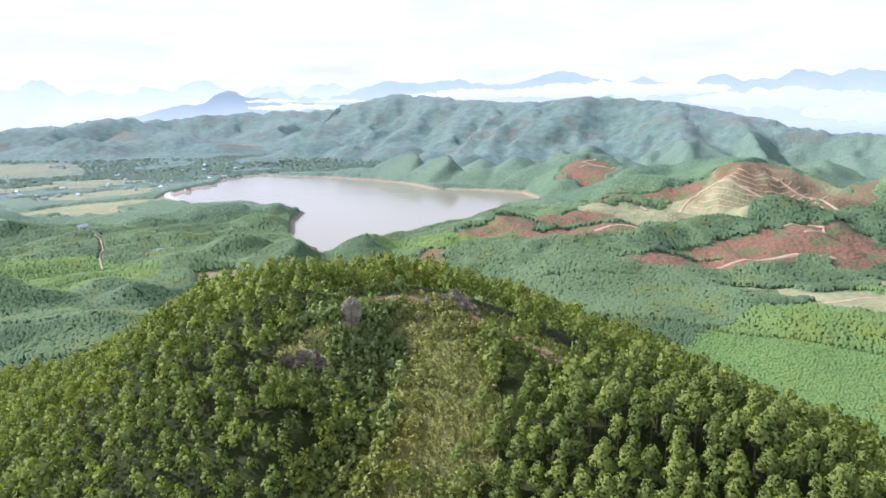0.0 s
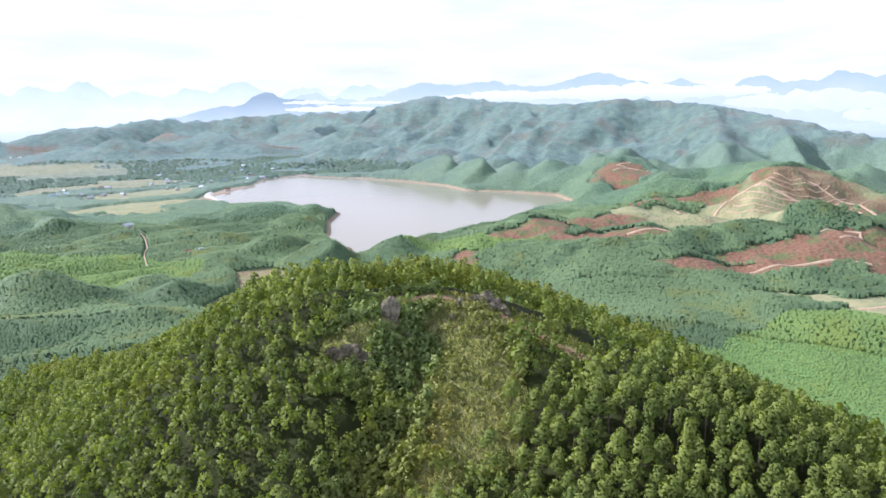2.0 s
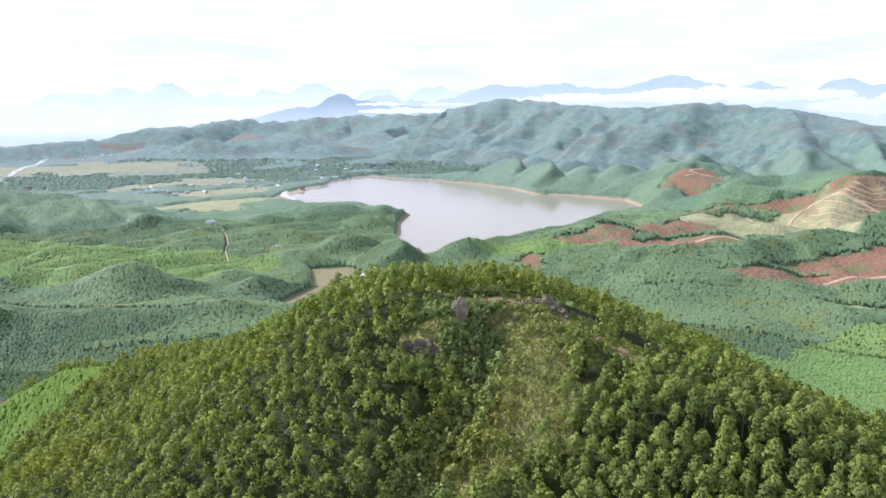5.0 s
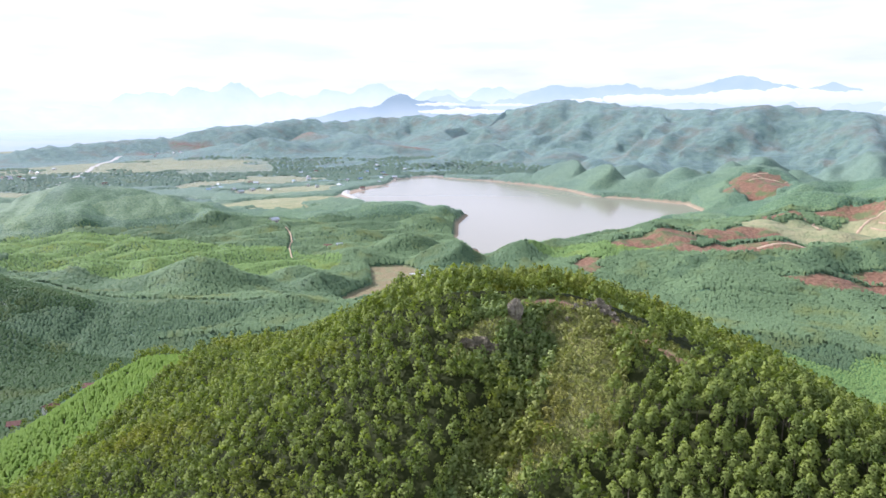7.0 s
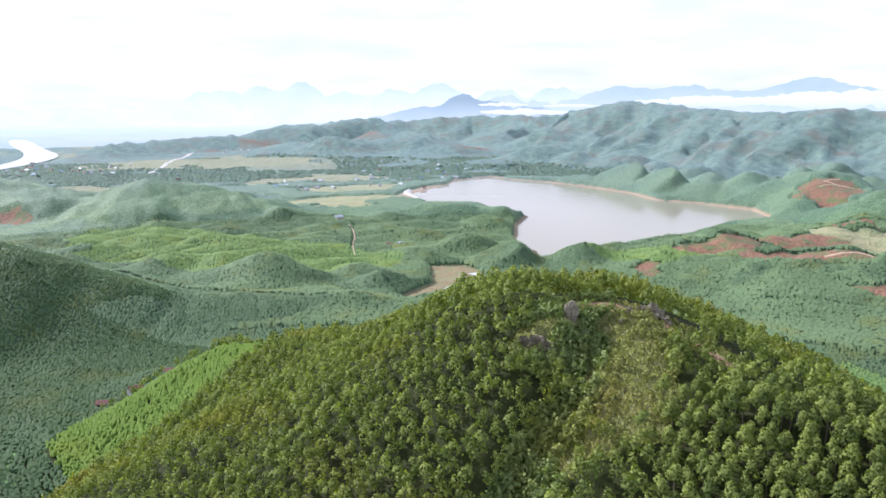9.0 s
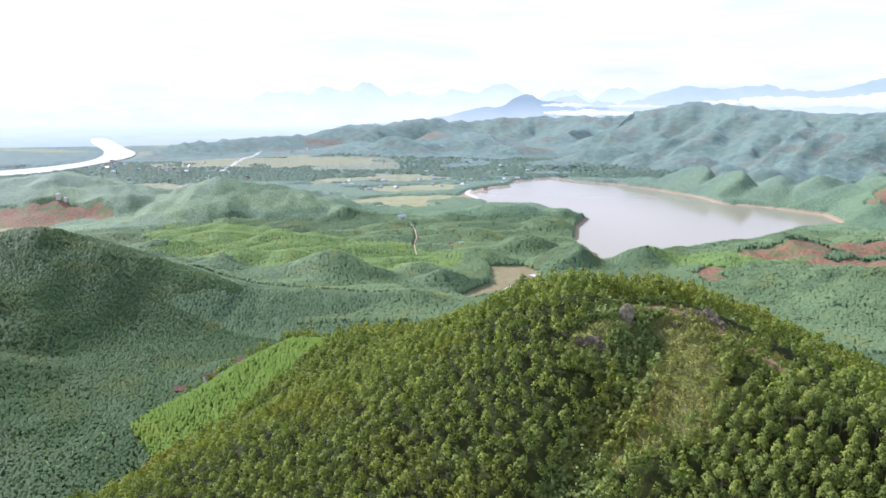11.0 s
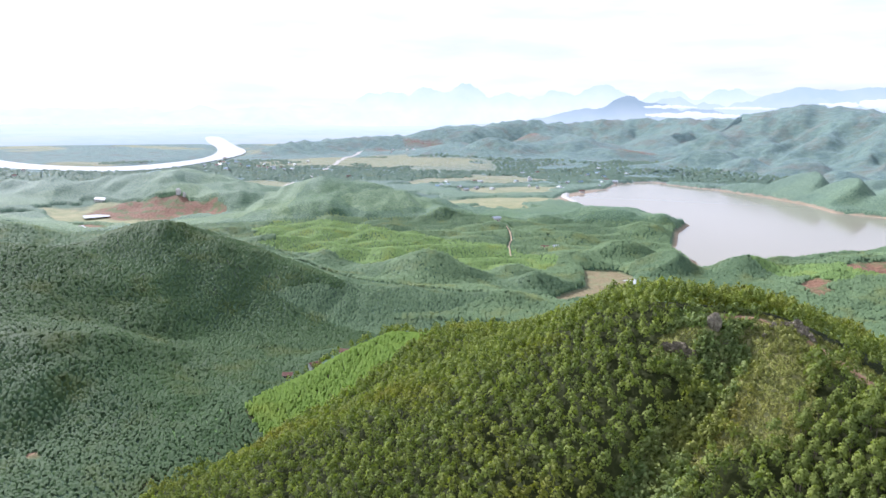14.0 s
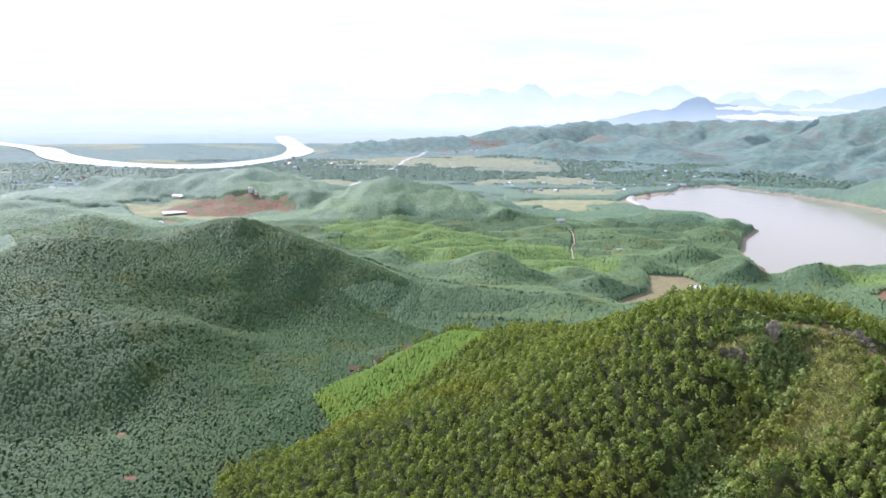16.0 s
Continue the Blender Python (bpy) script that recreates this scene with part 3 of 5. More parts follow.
    if m.any():
        z[m] = np.where(inside(x[m], y[m], RIVER) > -25, np.minimum(z[m], -16), z[m])
    return z


def draw_in(x, y, z):
    """Pull what lies beyond R0 nearer along the line of sight."""
    dx, dy = x - CX, y - CY
    d = np.maximum(np.hypot(dx, dy), 1e-6)
    near = np.where(d > R0, R0 + (RM - R0) * (1 - np.exp(-(d - R0) / (RM - R0))), d)
    k = near / d
    return CX + dx * k, CY + dy * k, CZ + (z - CZ) * k


def blob(x, y, cx, cy, rx, ry, turn=0.0, edge=0.35, rough=0.35, size=40):
    """A soft-edged patch with a ragged outline, 0 to 1."""
    c, s = math.cos(radians(turn)), math.sin(radians(turn))
    u, v = ((x - cx) * c + (y - cy) * s) / rx, (-(x - cx) * s + (y - cy) * c) / ry
    q = np.sqrt(u * u + v * v) + rough * 2 * fbm(x, y, size, 3, 2)
    return np.clip((1 - q) / edge + 0.5, 0, 1)


OPEN = [(-25, 141.5), (-29, 136), (-31, 117), (-24, 116), (-19, 114.5), (-17.5, 112.5), (-19, 109), (-23, 102), (-27, 88), (-33, 60), (-38, 40), (-14, 40), (-14, 70), (-13, 89), (-11, 94),
        (-5, 97), (1, 100.5), (6.5, 103), (8.5, 112), (8, 125), (10, 131), (15, 132), (21, 127), (25, 125), (26, 128), (21, 134), (13, 139), (4, 142.5), (-8, 145), (-20, 145)]

SOIL = [(250, 1198, 46, 52, 0), (58, 722, 46, 26, 0), (151, 800, 56, 26, 0), (135, 694, 66, 22, 0), (105, 752, 40, 20, 0), (212, 918, 34, 20, 0), (312, 1050, 48, 30, 0), (345, 640, 60, 44, 0), (290, 622, 54, 20, 0),
        (225, 612, 66, 16, 0), (255, 640, 50, 18, 0), (372, 925, 20, 26, 0), (300, 925, 40, 22, 0), (-10, 640, 12, 30, 0), (-985, 665, 75, 45, 30), (-900, 720, 50, 26, 0), (-950, 560, 30, 20, 0),
        (-270, 78, 5, 3, 0), (-235, 60, 4, 2.5, 0), (-1560, 2270, 90, 40, 0), (-650, 2240, 80, 40, 0), (-1200, 2500, 130, 60, 0), (-1450, 2450, 150, 50, 0)]
FIELD = [(262, 852, 110, 56, 20), (335, 870, 80, 46, 0), (-720, 850, 34, 14, 30), (255, 790, 125, 62, 0), (415, 885, 90, 62, 10), (-591, 1110, 110, 60, 20), (-640, 1340, 120, 70, 20), (-860, 1520, 150, 110, 30), (-1430, 1760, 260, 160, 30), (-1180, 1900, 200, 120, 20), (-520, 1050, 50, 40, 0),
         (300, 505, 44, 36, 0), (390, 520, 60, 40, 0), (-1150, 1150, 120, 50, 0), (-1000, 640, 130, 70, 30), (-1900, 2300, 300, 120, 40), (-2600, 2000, 250, 60, 0), (250, 545, 30, 12, 0)]
YOUNG = [(-440, 610, 150, 90, 0), (-560, 660, 120, 80, 0), (120, 760, 40, 10, 0), (150, 745, 40, 12, 0), (170, 350, 90, 70, 30), (260, 420, 120, 60, 30), (120, 250, 60, 120, 20), (-330, 620, 80, 50, 0),
         (-205, 174, 38, 66, -42), (-168, 205, 20, 26, 0), (350, 420, 90, 120, 0), (0, 690, 60, 30, 0)]


def hill_part(x, y):
    """How high a place stands on the near hill."""
    return np.maximum.reduce([ridge(x, y, p, s, q) for p, s, q in ((CREST_LEFT, 0.55, 16), (NOSE_LEFT, 0.5, 22), (CREST_RIGHT, 0.62, 10), (RIGHT_FLAT, 0.6, 10), (LEFT_DOME, 0.45, 22))])


def covers(x, y, z):
    soil, field, young = (np.zeros(np.shape(x)) for _ in range(3))
    for patches, out in ((SOIL, soil), (FIELD, field), (YOUNG, young)):
        for cx, cy, rx, ry, turn in patches:
            m = (abs(x - cx) < 2.2 * max(rx, ry)) & (abs(y - cy) < 2.2 * max(rx, ry))
            if m.any():
                out[m] = np.maximum(out[m], blob(x[m], y[m], cx, cy, rx, ry, turn, 0.25, 0.3 if patches is YOUNG else 0.42, max(12, rx * 0.6)))
    r = np.hypot(x - CX, y - CY)
    field = np.maximum(field, np.clip((fbm(x, y, 330, 3, 4) - 0.2) * 9, 0, 1) * np.clip((r - 1900) / 300, 0, 1) * (z < 2) * (x < -200))
    field = np.where((x < -300) & (z > 5), field * np.clip((11 - z) / 6, 0, 1), field)
    lake, pond = inside(x, y, LAKE), inside(x, y, POND)
    shore = np.clip(1 - np.maximum(-lake, 0) / np.where(y > 1150, 9, 6), 0, 1) * (lake > -30)
    shore = np.maximum(shore, np.clip(1 - np.hypot((x + 455) / 45, (y - 1290) / 150) ** 2, 0, 1) * 1.5 * (lake < 0)).clip(0, 1)
    field = np.maximum(field, np.clip(pond / 6 + 0.5, 0, 1))
    soil = np.maximum(soil, np.maximum(0.5 * np.clip(pond / 6 + 0.5, 0, 1), 0.72 * blob(x, y, 415, 885, 105, 70, 10, 0.3, 0.5, 45)))
    # follows distance alone, not relief: weight of the painted haze
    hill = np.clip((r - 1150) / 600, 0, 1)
    scrub = np.zeros(np.shape(x))
    m = r < 330
    if m.any():
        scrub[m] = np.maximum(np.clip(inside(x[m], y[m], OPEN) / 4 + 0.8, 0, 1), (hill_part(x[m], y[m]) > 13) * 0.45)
    return soil, field, young, hill, shore, scrub


def sheet():
    """The ground as one sheet in rings round the flight, finest where it is looked at."""
    fine = np.arange(-42, 80.01, 0.25)
    az = np.radians(np.concatenate([fine, np.arange(84, 316, 4.0)]))
    rad = np.concatenate([np.linspace(0.5, 60, 10)[:-1], np.geomspace(60, 2500, 430)[:-1], np.geomspace(2500, 13000, 60)])
    A, R = np.meshgrid(az, rad)
    x, y = CX - np.sin(A) * R, CY + np.cos(A) * R
    z = height(x, y)
    cov = covers(x, y, z)
    px, py, pz = draw_in(x, y, z)
    nr, na = A.shape
    far = nr - 46
    i = np.arange(nr * na).reshape(nr, na)
    j = np.roll(i, -1, axis=1)
    quads = np.stack([i[:-1], j[:-1], j[1:], i[1:]], -1).reshape(-1, 4)
    co = np.stack([px, py, pz], -1).reshape(-1, 3)
    cut = (far - 1) * na
    back = mesh_from("far_plain", co[cut:], quads[cut:] - cut)
    layer = back.color_attributes.new("reach", "FLOAT_COLOR", "POINT")
    fx, fy, fz, fr = x[far - 1:], y[far - 1:], z[far - 1:], R[far - 1:]
    data = np.ones((fx.size, 4))
    # red channel: haze whitening, rising with distance
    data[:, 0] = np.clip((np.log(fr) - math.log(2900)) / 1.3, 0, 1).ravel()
    data[:, 1] = np.clip((fbm(fx, fy, 420, 4, 4) - 0.05) * 6, 0, 1).ravel() * (fz < 0).ravel()
    data[:, 2] = np.clip((fz + 6) / 30, 0, 1).ravel()
    layer.data.foreach_set("color", data.ravel())
    co, quads, nr = co[:far * na], quads[:cut], far
    cov = [c[:far] for c in cov]
    me = mesh_from("ground", co, quads)
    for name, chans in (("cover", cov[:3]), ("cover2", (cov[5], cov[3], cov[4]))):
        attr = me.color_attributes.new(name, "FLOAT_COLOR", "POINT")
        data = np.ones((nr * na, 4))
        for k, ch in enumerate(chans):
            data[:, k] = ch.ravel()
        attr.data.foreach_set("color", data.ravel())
    return me, back


def mesh_from(name, co, faces, smooth=True, normals=None):
    """A mesh from numpy arrays; faces all of one size; normals: one a vertex, for soft foliage."""
    me = bpy.data.meshes.new(name)
    co, faces = np.asarray(co, np.float32), np.asarray(faces, np.int32)
    n, k = faces.shape
    me.vertices.add(len(co))
    me.vertices.foreach_set("co", co.ravel())
    me.loops.add(n * k)
    me.loops.foreach_set("vertex_index", faces.ravel())
    me.polygons.add(n)
    me.polygons.foreach_set("loop_start", np.arange(0, n * k, k, dtype=np.int32))
    me.polygons.foreach_set("use_smooth", np.full(n, smooth))
    me.update(calc_edges=True)
    me.validate()
    if normals is not None:
        me.normals_split_custom_set_from_vertices(np.asarray(normals, np.float32))
    return me


def place(name, me, material, label="", category="", kind="", parent=None, group=""):
    me.materials.append(material)
    ob = new(name, me)
    if parent:
        ob.parent = parent
    return tagged(ob, label, category, group, kind)


near_sheet, far_sheet = sheet()
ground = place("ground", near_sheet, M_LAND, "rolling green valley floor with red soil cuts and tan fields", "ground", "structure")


def water(name, poly, z, material, label, grow=0.0):
    co = []
    for (x, y) in poly:
        px, py, pz = draw_in(np.array(float(x)), np.array(float(y)), np.array(z))
        co.append((float(px), float(py), float(pz)))
    bm = bmesh.new()
    vs = [bm.verts.new(p) for p in co]
    rim = [bm.edges.new((a, b)) for a, b in zip(vs, vs[1:] + vs[:1])]
    bmesh.ops.triangle_fill(bm, edges=rim, use_beauty=True, normal=(0, 0, 1))
    bmesh.ops.recalc_face_normals(bm, faces=bm.faces)
    if sum(f.normal.z for f in bm.faces) < 0:
        bmesh.ops.reverse_faces(bm, faces=bm.faces)
    me = bpy.data.meshes.new(name)
    bm.to_mesh(me)
    return place(name, me, material, label, "water", "structure")


lake_grown = [(x + 8 * np.sign(x + 170), y + 8 * np.sign(y - 1150)) for x, y in LAKE]
water("lake", lake_grown, 0.0, M_WATER, "calm grey reservoir mirroring the pale sky")

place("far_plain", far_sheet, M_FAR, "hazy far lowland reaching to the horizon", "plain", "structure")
river_z = -13.0
water("river", RIVER, river_z, M_RIVER, "broad bright river bending through the lowland")
water("river_reach", RIVER_MORE, river_z, M_RIVER, "bright upper reach of the river")
for poly in ([(-181, 618), (-171, 629), (-157, 596), (-163, 586), (-167, 609)], [(-186, 536), (-184, 568), (-173, 576), (-171, 552)]):
    water("pool", poly, 1.5, M_RIVER, "shallow bright pool on the drained lake bed")
for poly in ([(-938, 487), (-940, 539), (-909, 524), (-906, 487)], [(-1036, 600), (-1025, 636), (-995, 621), (-1007, 585)]):
    water("settling_pond", poly, float(np.mean(height(np.array([p[0] for p in poly]), np.array([p[1] for p in poly])))) + 1.2, M_RIVER, "pale settling pond among red earth")


def strip(name, pts, width, material, label, lift=0.3, step=8.0):
    """A road or track laid over the ground."""
    xs, ys = [], []
    for (ax, ay), (bx, by) in zip(pts, pts[1:]):
        n = max(1, int(math.hypot(bx - ax, by - ay) / step))
        xs += [ax + (bx - ax) * k / n for k in range(n)]
        ys += [ay + (by - ay) * k / n for k in range(n)]
    xs, ys = np.array(xs + [pts[-1][0]]), np.array(ys + [pts[-1][1]])
    xs = xs + 0.8 * width * fbm(xs, ys, 40, 2, 1)
    gx, gy = np.gradient(xs), np.gradient(ys)
    g = np.hypot(gx, gy)
    nx, ny = -gy / g, gx / g
    half = width / 2 * (1 + 0.3 * fbm(xs, ys, 15, 2, 2))
    rows = []
    for k in (-1, -0.5, 0.5, 1):
        px, py = xs + nx * half * k, ys + ny * half * k
        pz = height(px, py) + (lift if abs(k) < 1 else -0.4)
        rows.append(np.stack(draw_in(px, py, pz), -1))
    co = np.concatenate(rows)
    n = len(xs)
    i = np.arange(n - 1)
    quads = np.concatenate([np.stack([i + k * n, i + 1 + k * n, i + 1 + (k + 1) * n, i + (k + 1) * n], -1) for k in range(3)])
    me = mesh_from(name, co, quads[:, ::-1])
    return place(name, me, material, label, "road", "structure")


strip("road", [(-1100, 1130), (-1221, 1355), (-1321, 1538), (-1498, 1855), (-1669, 2181)], 14, M_ROAD, "straight pale road across the dry fields", 1.2)
LANE = [(-440, 870), (-434, 852), (-395, 808), (-365, 751), (-344, 698), (-320, 654)]
strip("stream_track", LANE, 1.9, M_TRACK, "narrow pale lane winding between plantations", 0.6)
strip("earth_track", [(236, 470), (264, 491), (292, 497), (325, 506), (420, 520)], 5, M_TRACK, "red earth track over the grassy field", 0.8)
for pts in ([(240, 830), (262, 850), (300, 880), (330, 905)], [(470, 800), (455, 850), (430, 885), (410, 910)],
            [(262, 850), (250, 890), (270, 925)], [(330, 905), (360, 880), (400, 850), (450, 835)]):
    strip("earth_track", pts, 3.6, M_TRACK, "pale earth track climbing the cleared hillside", 0.8, 5)
for q in (20, 28, 36, 44, 52, 60, 68, 76):
    pts = [(397 + q * 1.35 * math.cos(a), 912 + q * math.sin(a)) for a in [radians(-150 + 12 * k) for k in range(11)]]
    strip("terrace_track", pts, 1.5, M_TRACK, "narrow planting terrace cut round the bare hill", 0.7, 6)
for pts in ([(232, 1205), (258, 1216), (242, 1228), (278, 1238)], [(258, 1216), (286, 1206), (300, 1218)]):
    strip("earth_track", pts, 2.6, M_TRACK, "pale track zigzagging up the red cleared hill", 0.7, 6)
for pts in ([(280, 1020), (296, 1000), (318, 1008), (334, 992)], [(296, 1000), (290, 980), (312, 968)], [(318, 668), (340, 676), (362, 668), (356, 650), (332, 646)], [(150, 690), (180, 694), (206, 680)], [(240, 606), (275, 612), (310, 612), (340, 602)], [(-790, 800), (-760, 815), (-720, 812), (-690, 840)]):
    strip("earth_track", pts, 3.6, M_TRACK, "pale track scraped through red earth", 0.8, 5)


def embankment():
    """Dam at the lake's lower end: a crest with sloping faces."""
    pts = [(-500, 1300), (-478, 1238), (-440, 1180), (-385, 1104), (-355, 1085)]
    prof = [(-16, -7.0), (-4, 3.2), (4, 3.2), (13, -1.0)]
    xs, ys = np.array([p[0] for p in pts], float), np.array([p[1] for p in pts], float)
    gx, gy = np.gradient(xs), np.gradient(ys)
    g = np.hypot(gx, gy)
    nx, ny = -gy / g, gx / g
    co, quads, n = [], [], len(pts)
    for off, zz in prof:
        co += [(x - a * -off, y - b * -off, zz) for x, y, a, b in zip(xs, ys, nx, ny)]
    for k in range(3):
        quads += [(k * n + i, k * n + i + 1, (k + 1) * n + i + 1, (k + 1) * n + i) for i in range(n - 1)]
    me = mesh_from("dam", np.array(co), np.array(quads), False)
    place("dam", me, M_ROAD, "pale earth and concrete dam closing the reservoir", "dam", "structure")


embankment()


# ---- distant mountains and cloud ----
def mountains(name, dist, az0, az1, peaks, material, label, floor_, rough, seed):
    """A range drawn as a sloping ridge: peaks are (bearing, elevation, width) in degrees."""
    az = np.arange(az0, az1, 0.12)
    el = np.full(len(az), floor_)
    for a, e, w in peaks:
        el = np.maximum(el, floor_ + (e - floor_) * np.exp(-np.abs((az - a) / w) ** 1.7))
    el = el - 2.2 * np.clip(1 - (az - az0) / 3, 0, 1) ** 2 - 2.2 * np.clip(1 - (az1 - az) / 3, 0, 1) ** 2
    el = el + rough * fbm(az * 10, az * 0 + seed, 14, 5, seed) * np.clip((el + 1.0) / 1.5, 0.2, 1)
    top = CZ + np.tan(np.radians(el)) * dist
    rows = []
    for d, f in ((0, 1.0), (-60, 0.8), (-130, 0.45), (-220, 0.0)):
        jag = 30 * fbm(az * 12, az * 0 + d, 10, 3, seed + 1)
        zz = 20 + (top - 20) * f + (0.06 * (top - CZ) * fbm(az * 14, az * 0 + 3 * d, 9, 3, 2) if 0 < f < 1 else 0)
        rr = dist + d + (jag if 0 < f < 1 else 0)
        rows.append(np.stack([CX - np.sin(np.radians(az)) * rr, CY + np.cos(np.radians(az)) * rr, zz], -1))
    co, n = np.concatenate(rows), len(az)
    i = np.arange(n - 1)
    quads = np.concatenate([np.stack([i + k * n, i + 1 + k * n, i + 1 + (k + 1) * n, i + (k + 1) * n], -1) for k in range(3)])
    place(name, mesh_from(name, co, quads), material, label, "mountains", "structure")


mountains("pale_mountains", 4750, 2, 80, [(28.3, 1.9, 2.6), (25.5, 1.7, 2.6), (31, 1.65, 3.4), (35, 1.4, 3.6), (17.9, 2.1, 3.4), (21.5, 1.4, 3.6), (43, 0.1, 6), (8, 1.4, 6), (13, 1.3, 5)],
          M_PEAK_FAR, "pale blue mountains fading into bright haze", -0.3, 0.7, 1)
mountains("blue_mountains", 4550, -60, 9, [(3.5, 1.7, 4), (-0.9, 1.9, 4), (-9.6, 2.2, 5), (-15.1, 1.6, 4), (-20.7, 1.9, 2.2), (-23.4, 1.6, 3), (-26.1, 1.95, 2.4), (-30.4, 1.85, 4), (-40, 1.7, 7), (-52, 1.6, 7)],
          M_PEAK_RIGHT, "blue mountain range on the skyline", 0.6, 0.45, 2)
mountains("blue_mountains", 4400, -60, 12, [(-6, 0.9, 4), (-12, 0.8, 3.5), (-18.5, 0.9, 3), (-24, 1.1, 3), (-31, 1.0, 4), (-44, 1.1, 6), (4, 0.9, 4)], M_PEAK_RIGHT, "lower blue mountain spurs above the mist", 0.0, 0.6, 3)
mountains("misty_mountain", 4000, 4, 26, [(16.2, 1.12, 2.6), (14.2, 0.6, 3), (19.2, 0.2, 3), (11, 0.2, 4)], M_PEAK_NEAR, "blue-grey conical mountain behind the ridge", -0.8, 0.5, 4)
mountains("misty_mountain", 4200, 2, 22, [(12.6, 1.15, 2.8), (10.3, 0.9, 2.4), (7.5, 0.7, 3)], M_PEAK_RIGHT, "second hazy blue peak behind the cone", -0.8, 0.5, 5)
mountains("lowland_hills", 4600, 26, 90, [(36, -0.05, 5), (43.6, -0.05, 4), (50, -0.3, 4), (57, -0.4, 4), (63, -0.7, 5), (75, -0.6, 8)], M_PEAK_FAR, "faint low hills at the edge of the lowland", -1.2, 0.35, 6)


def cloud(az, el, dist, width, tall, seed, label, material=M_CLOUD):
    """A bank of cloud: many soft lumps flattened into one drifting body."""
    r = np.random.RandomState(seed)
    bm = bmesh.new()
    for k in range(46):
        t = r.rand() - 0.5
        s = (1 - (2 * t) ** 2) * (0.5 + 0.7 * r.rand()) + 0.12
        m = Matrix.Translation((t * width, (r.rand() - 0.5) * tall * 4, (r.rand() - 0.3) * tall * 0.35 * s)) @ Matrix.Diagonal((width * 0.075 * (0.6 + r.rand()), tall * 2.0, tall * 0.5 * s, 1))
        bmesh.ops.create_icosphere(bm, subdivisions=2, radius=1, matrix=m)
    for v in bm.verts:
        v.co.z += tall * 0.45 * noise.noise(v.co * (2.5 / tall) + Vector((seed, 0, 0)))
        v.co.x += tall * 0.5 * noise.noise(v.co * (2.0 / tall) + Vector((0, seed, 0)))
    for f in bm.faces:
        f.smooth = True
    me = bpy.data.meshes.new("cloud_bank")
    bm.to_mesh(me)
    ob = place("cloud_bank", me, material, label, "cloud")
    a = radians(az)
    ob.matrix_world = Matrix.Translation((CX - math.sin(a) * dist, CY + math.cos(a) * dist, CZ + math.tan(radians(el)) * dist)) @ pose(0, 0, 0, 0, 0, az)


cloud(-13, 0.72, 3000, 800, 46, 1, "long white cloud bank lying behind the ridge crest")
cloud(-2.5, 0.62, 3300, 520, 30, 2, "white cloud strip spilling behind the ridge")
cloud(-25, -0.1, 3300, 700, 62, 3, "white morning cloud filling the valley behind the ridge", M_MIST)
cloud(-34, -1.0, 3300, 800, 80, 8, "white morning mist beyond the low ridge", M_MIST)
cloud(11.2, -0.22, 2700, 300, 16, 4, "white cloud wisp caught on the mountain saddle")
cloud(13.0, 0.35, 3750, 230, 12, 5, "thin cloud wisp below the conical peak")
cloud(7.8, 0.3, 4000, 260, 11, 6, "small cloud wisp before the far peaks")

# ---- trees ----
rng = np.random.RandomState(7)


def crown_template(cards, seed, h=7.2, w=1.62, trunk=0.40):
    """Verts, triangles and soft normals of a crown: lumps of leaf tufts."""
    r = np.random.RandomState(seed)
    lumps = [(0, 0, h * 0.84, w * 0.52)]
    for k in range(8):
        a, t = k * 2.4 + 0.5 * r.randn(), (k + r.rand()) / 8
        q = w * (0.70 - 0.42 * t)
        lumps.append((q * math.cos(a), q * math.sin(a), h * (trunk + 0.10 + (0.70 - trunk) * t), w * (0.55 - 0.14 * t) * (0.85 + 0.3 * r.rand())))
    co, tri, nor = [], [], []
    per = cards // len(lumps)
    for lx, ly, lz, lr in lumps:
        for _ in range(per):
            d = r.randn(3)
            d[2] = abs(d[2]) * 1.1 - 0.3
            d /= np.linalg.norm(d)
            c = np.array((lx, ly, lz))
            p = c + d * lr * (0.8 + 0.3 * r.rand())
            n = d + 0.35 * r.randn(3)
            n /= np.linalg.norm(n)
            u = np.cross(n, r.randn(3))
            u /= np.linalg.norm(u)
            v = np.cross(n, u)
            s = lr * (0.34 + 0.22 * r.rand()) * (0.66 if cards > 150 else 1.0 if cards > 60 else 1.25 if cards > 30 else 1.3)
            k = len(co)
            quad = [p - u * s, p - v * s * 0.8, p + u * s, p + v * s * 0.8]
            co += quad
            for qv in quad:
                m = 0.55 * (qv - c) / lr + 1.0 * (qv - np.array((0, 0, h * 0.62))) / w
                nor.append(m / np.linalg.norm(m))
            tri += [(k, k + 1, k + 2), (k, k + 2, k + 3)]
    return np.array(co), np.array(tri), np.array(nor)


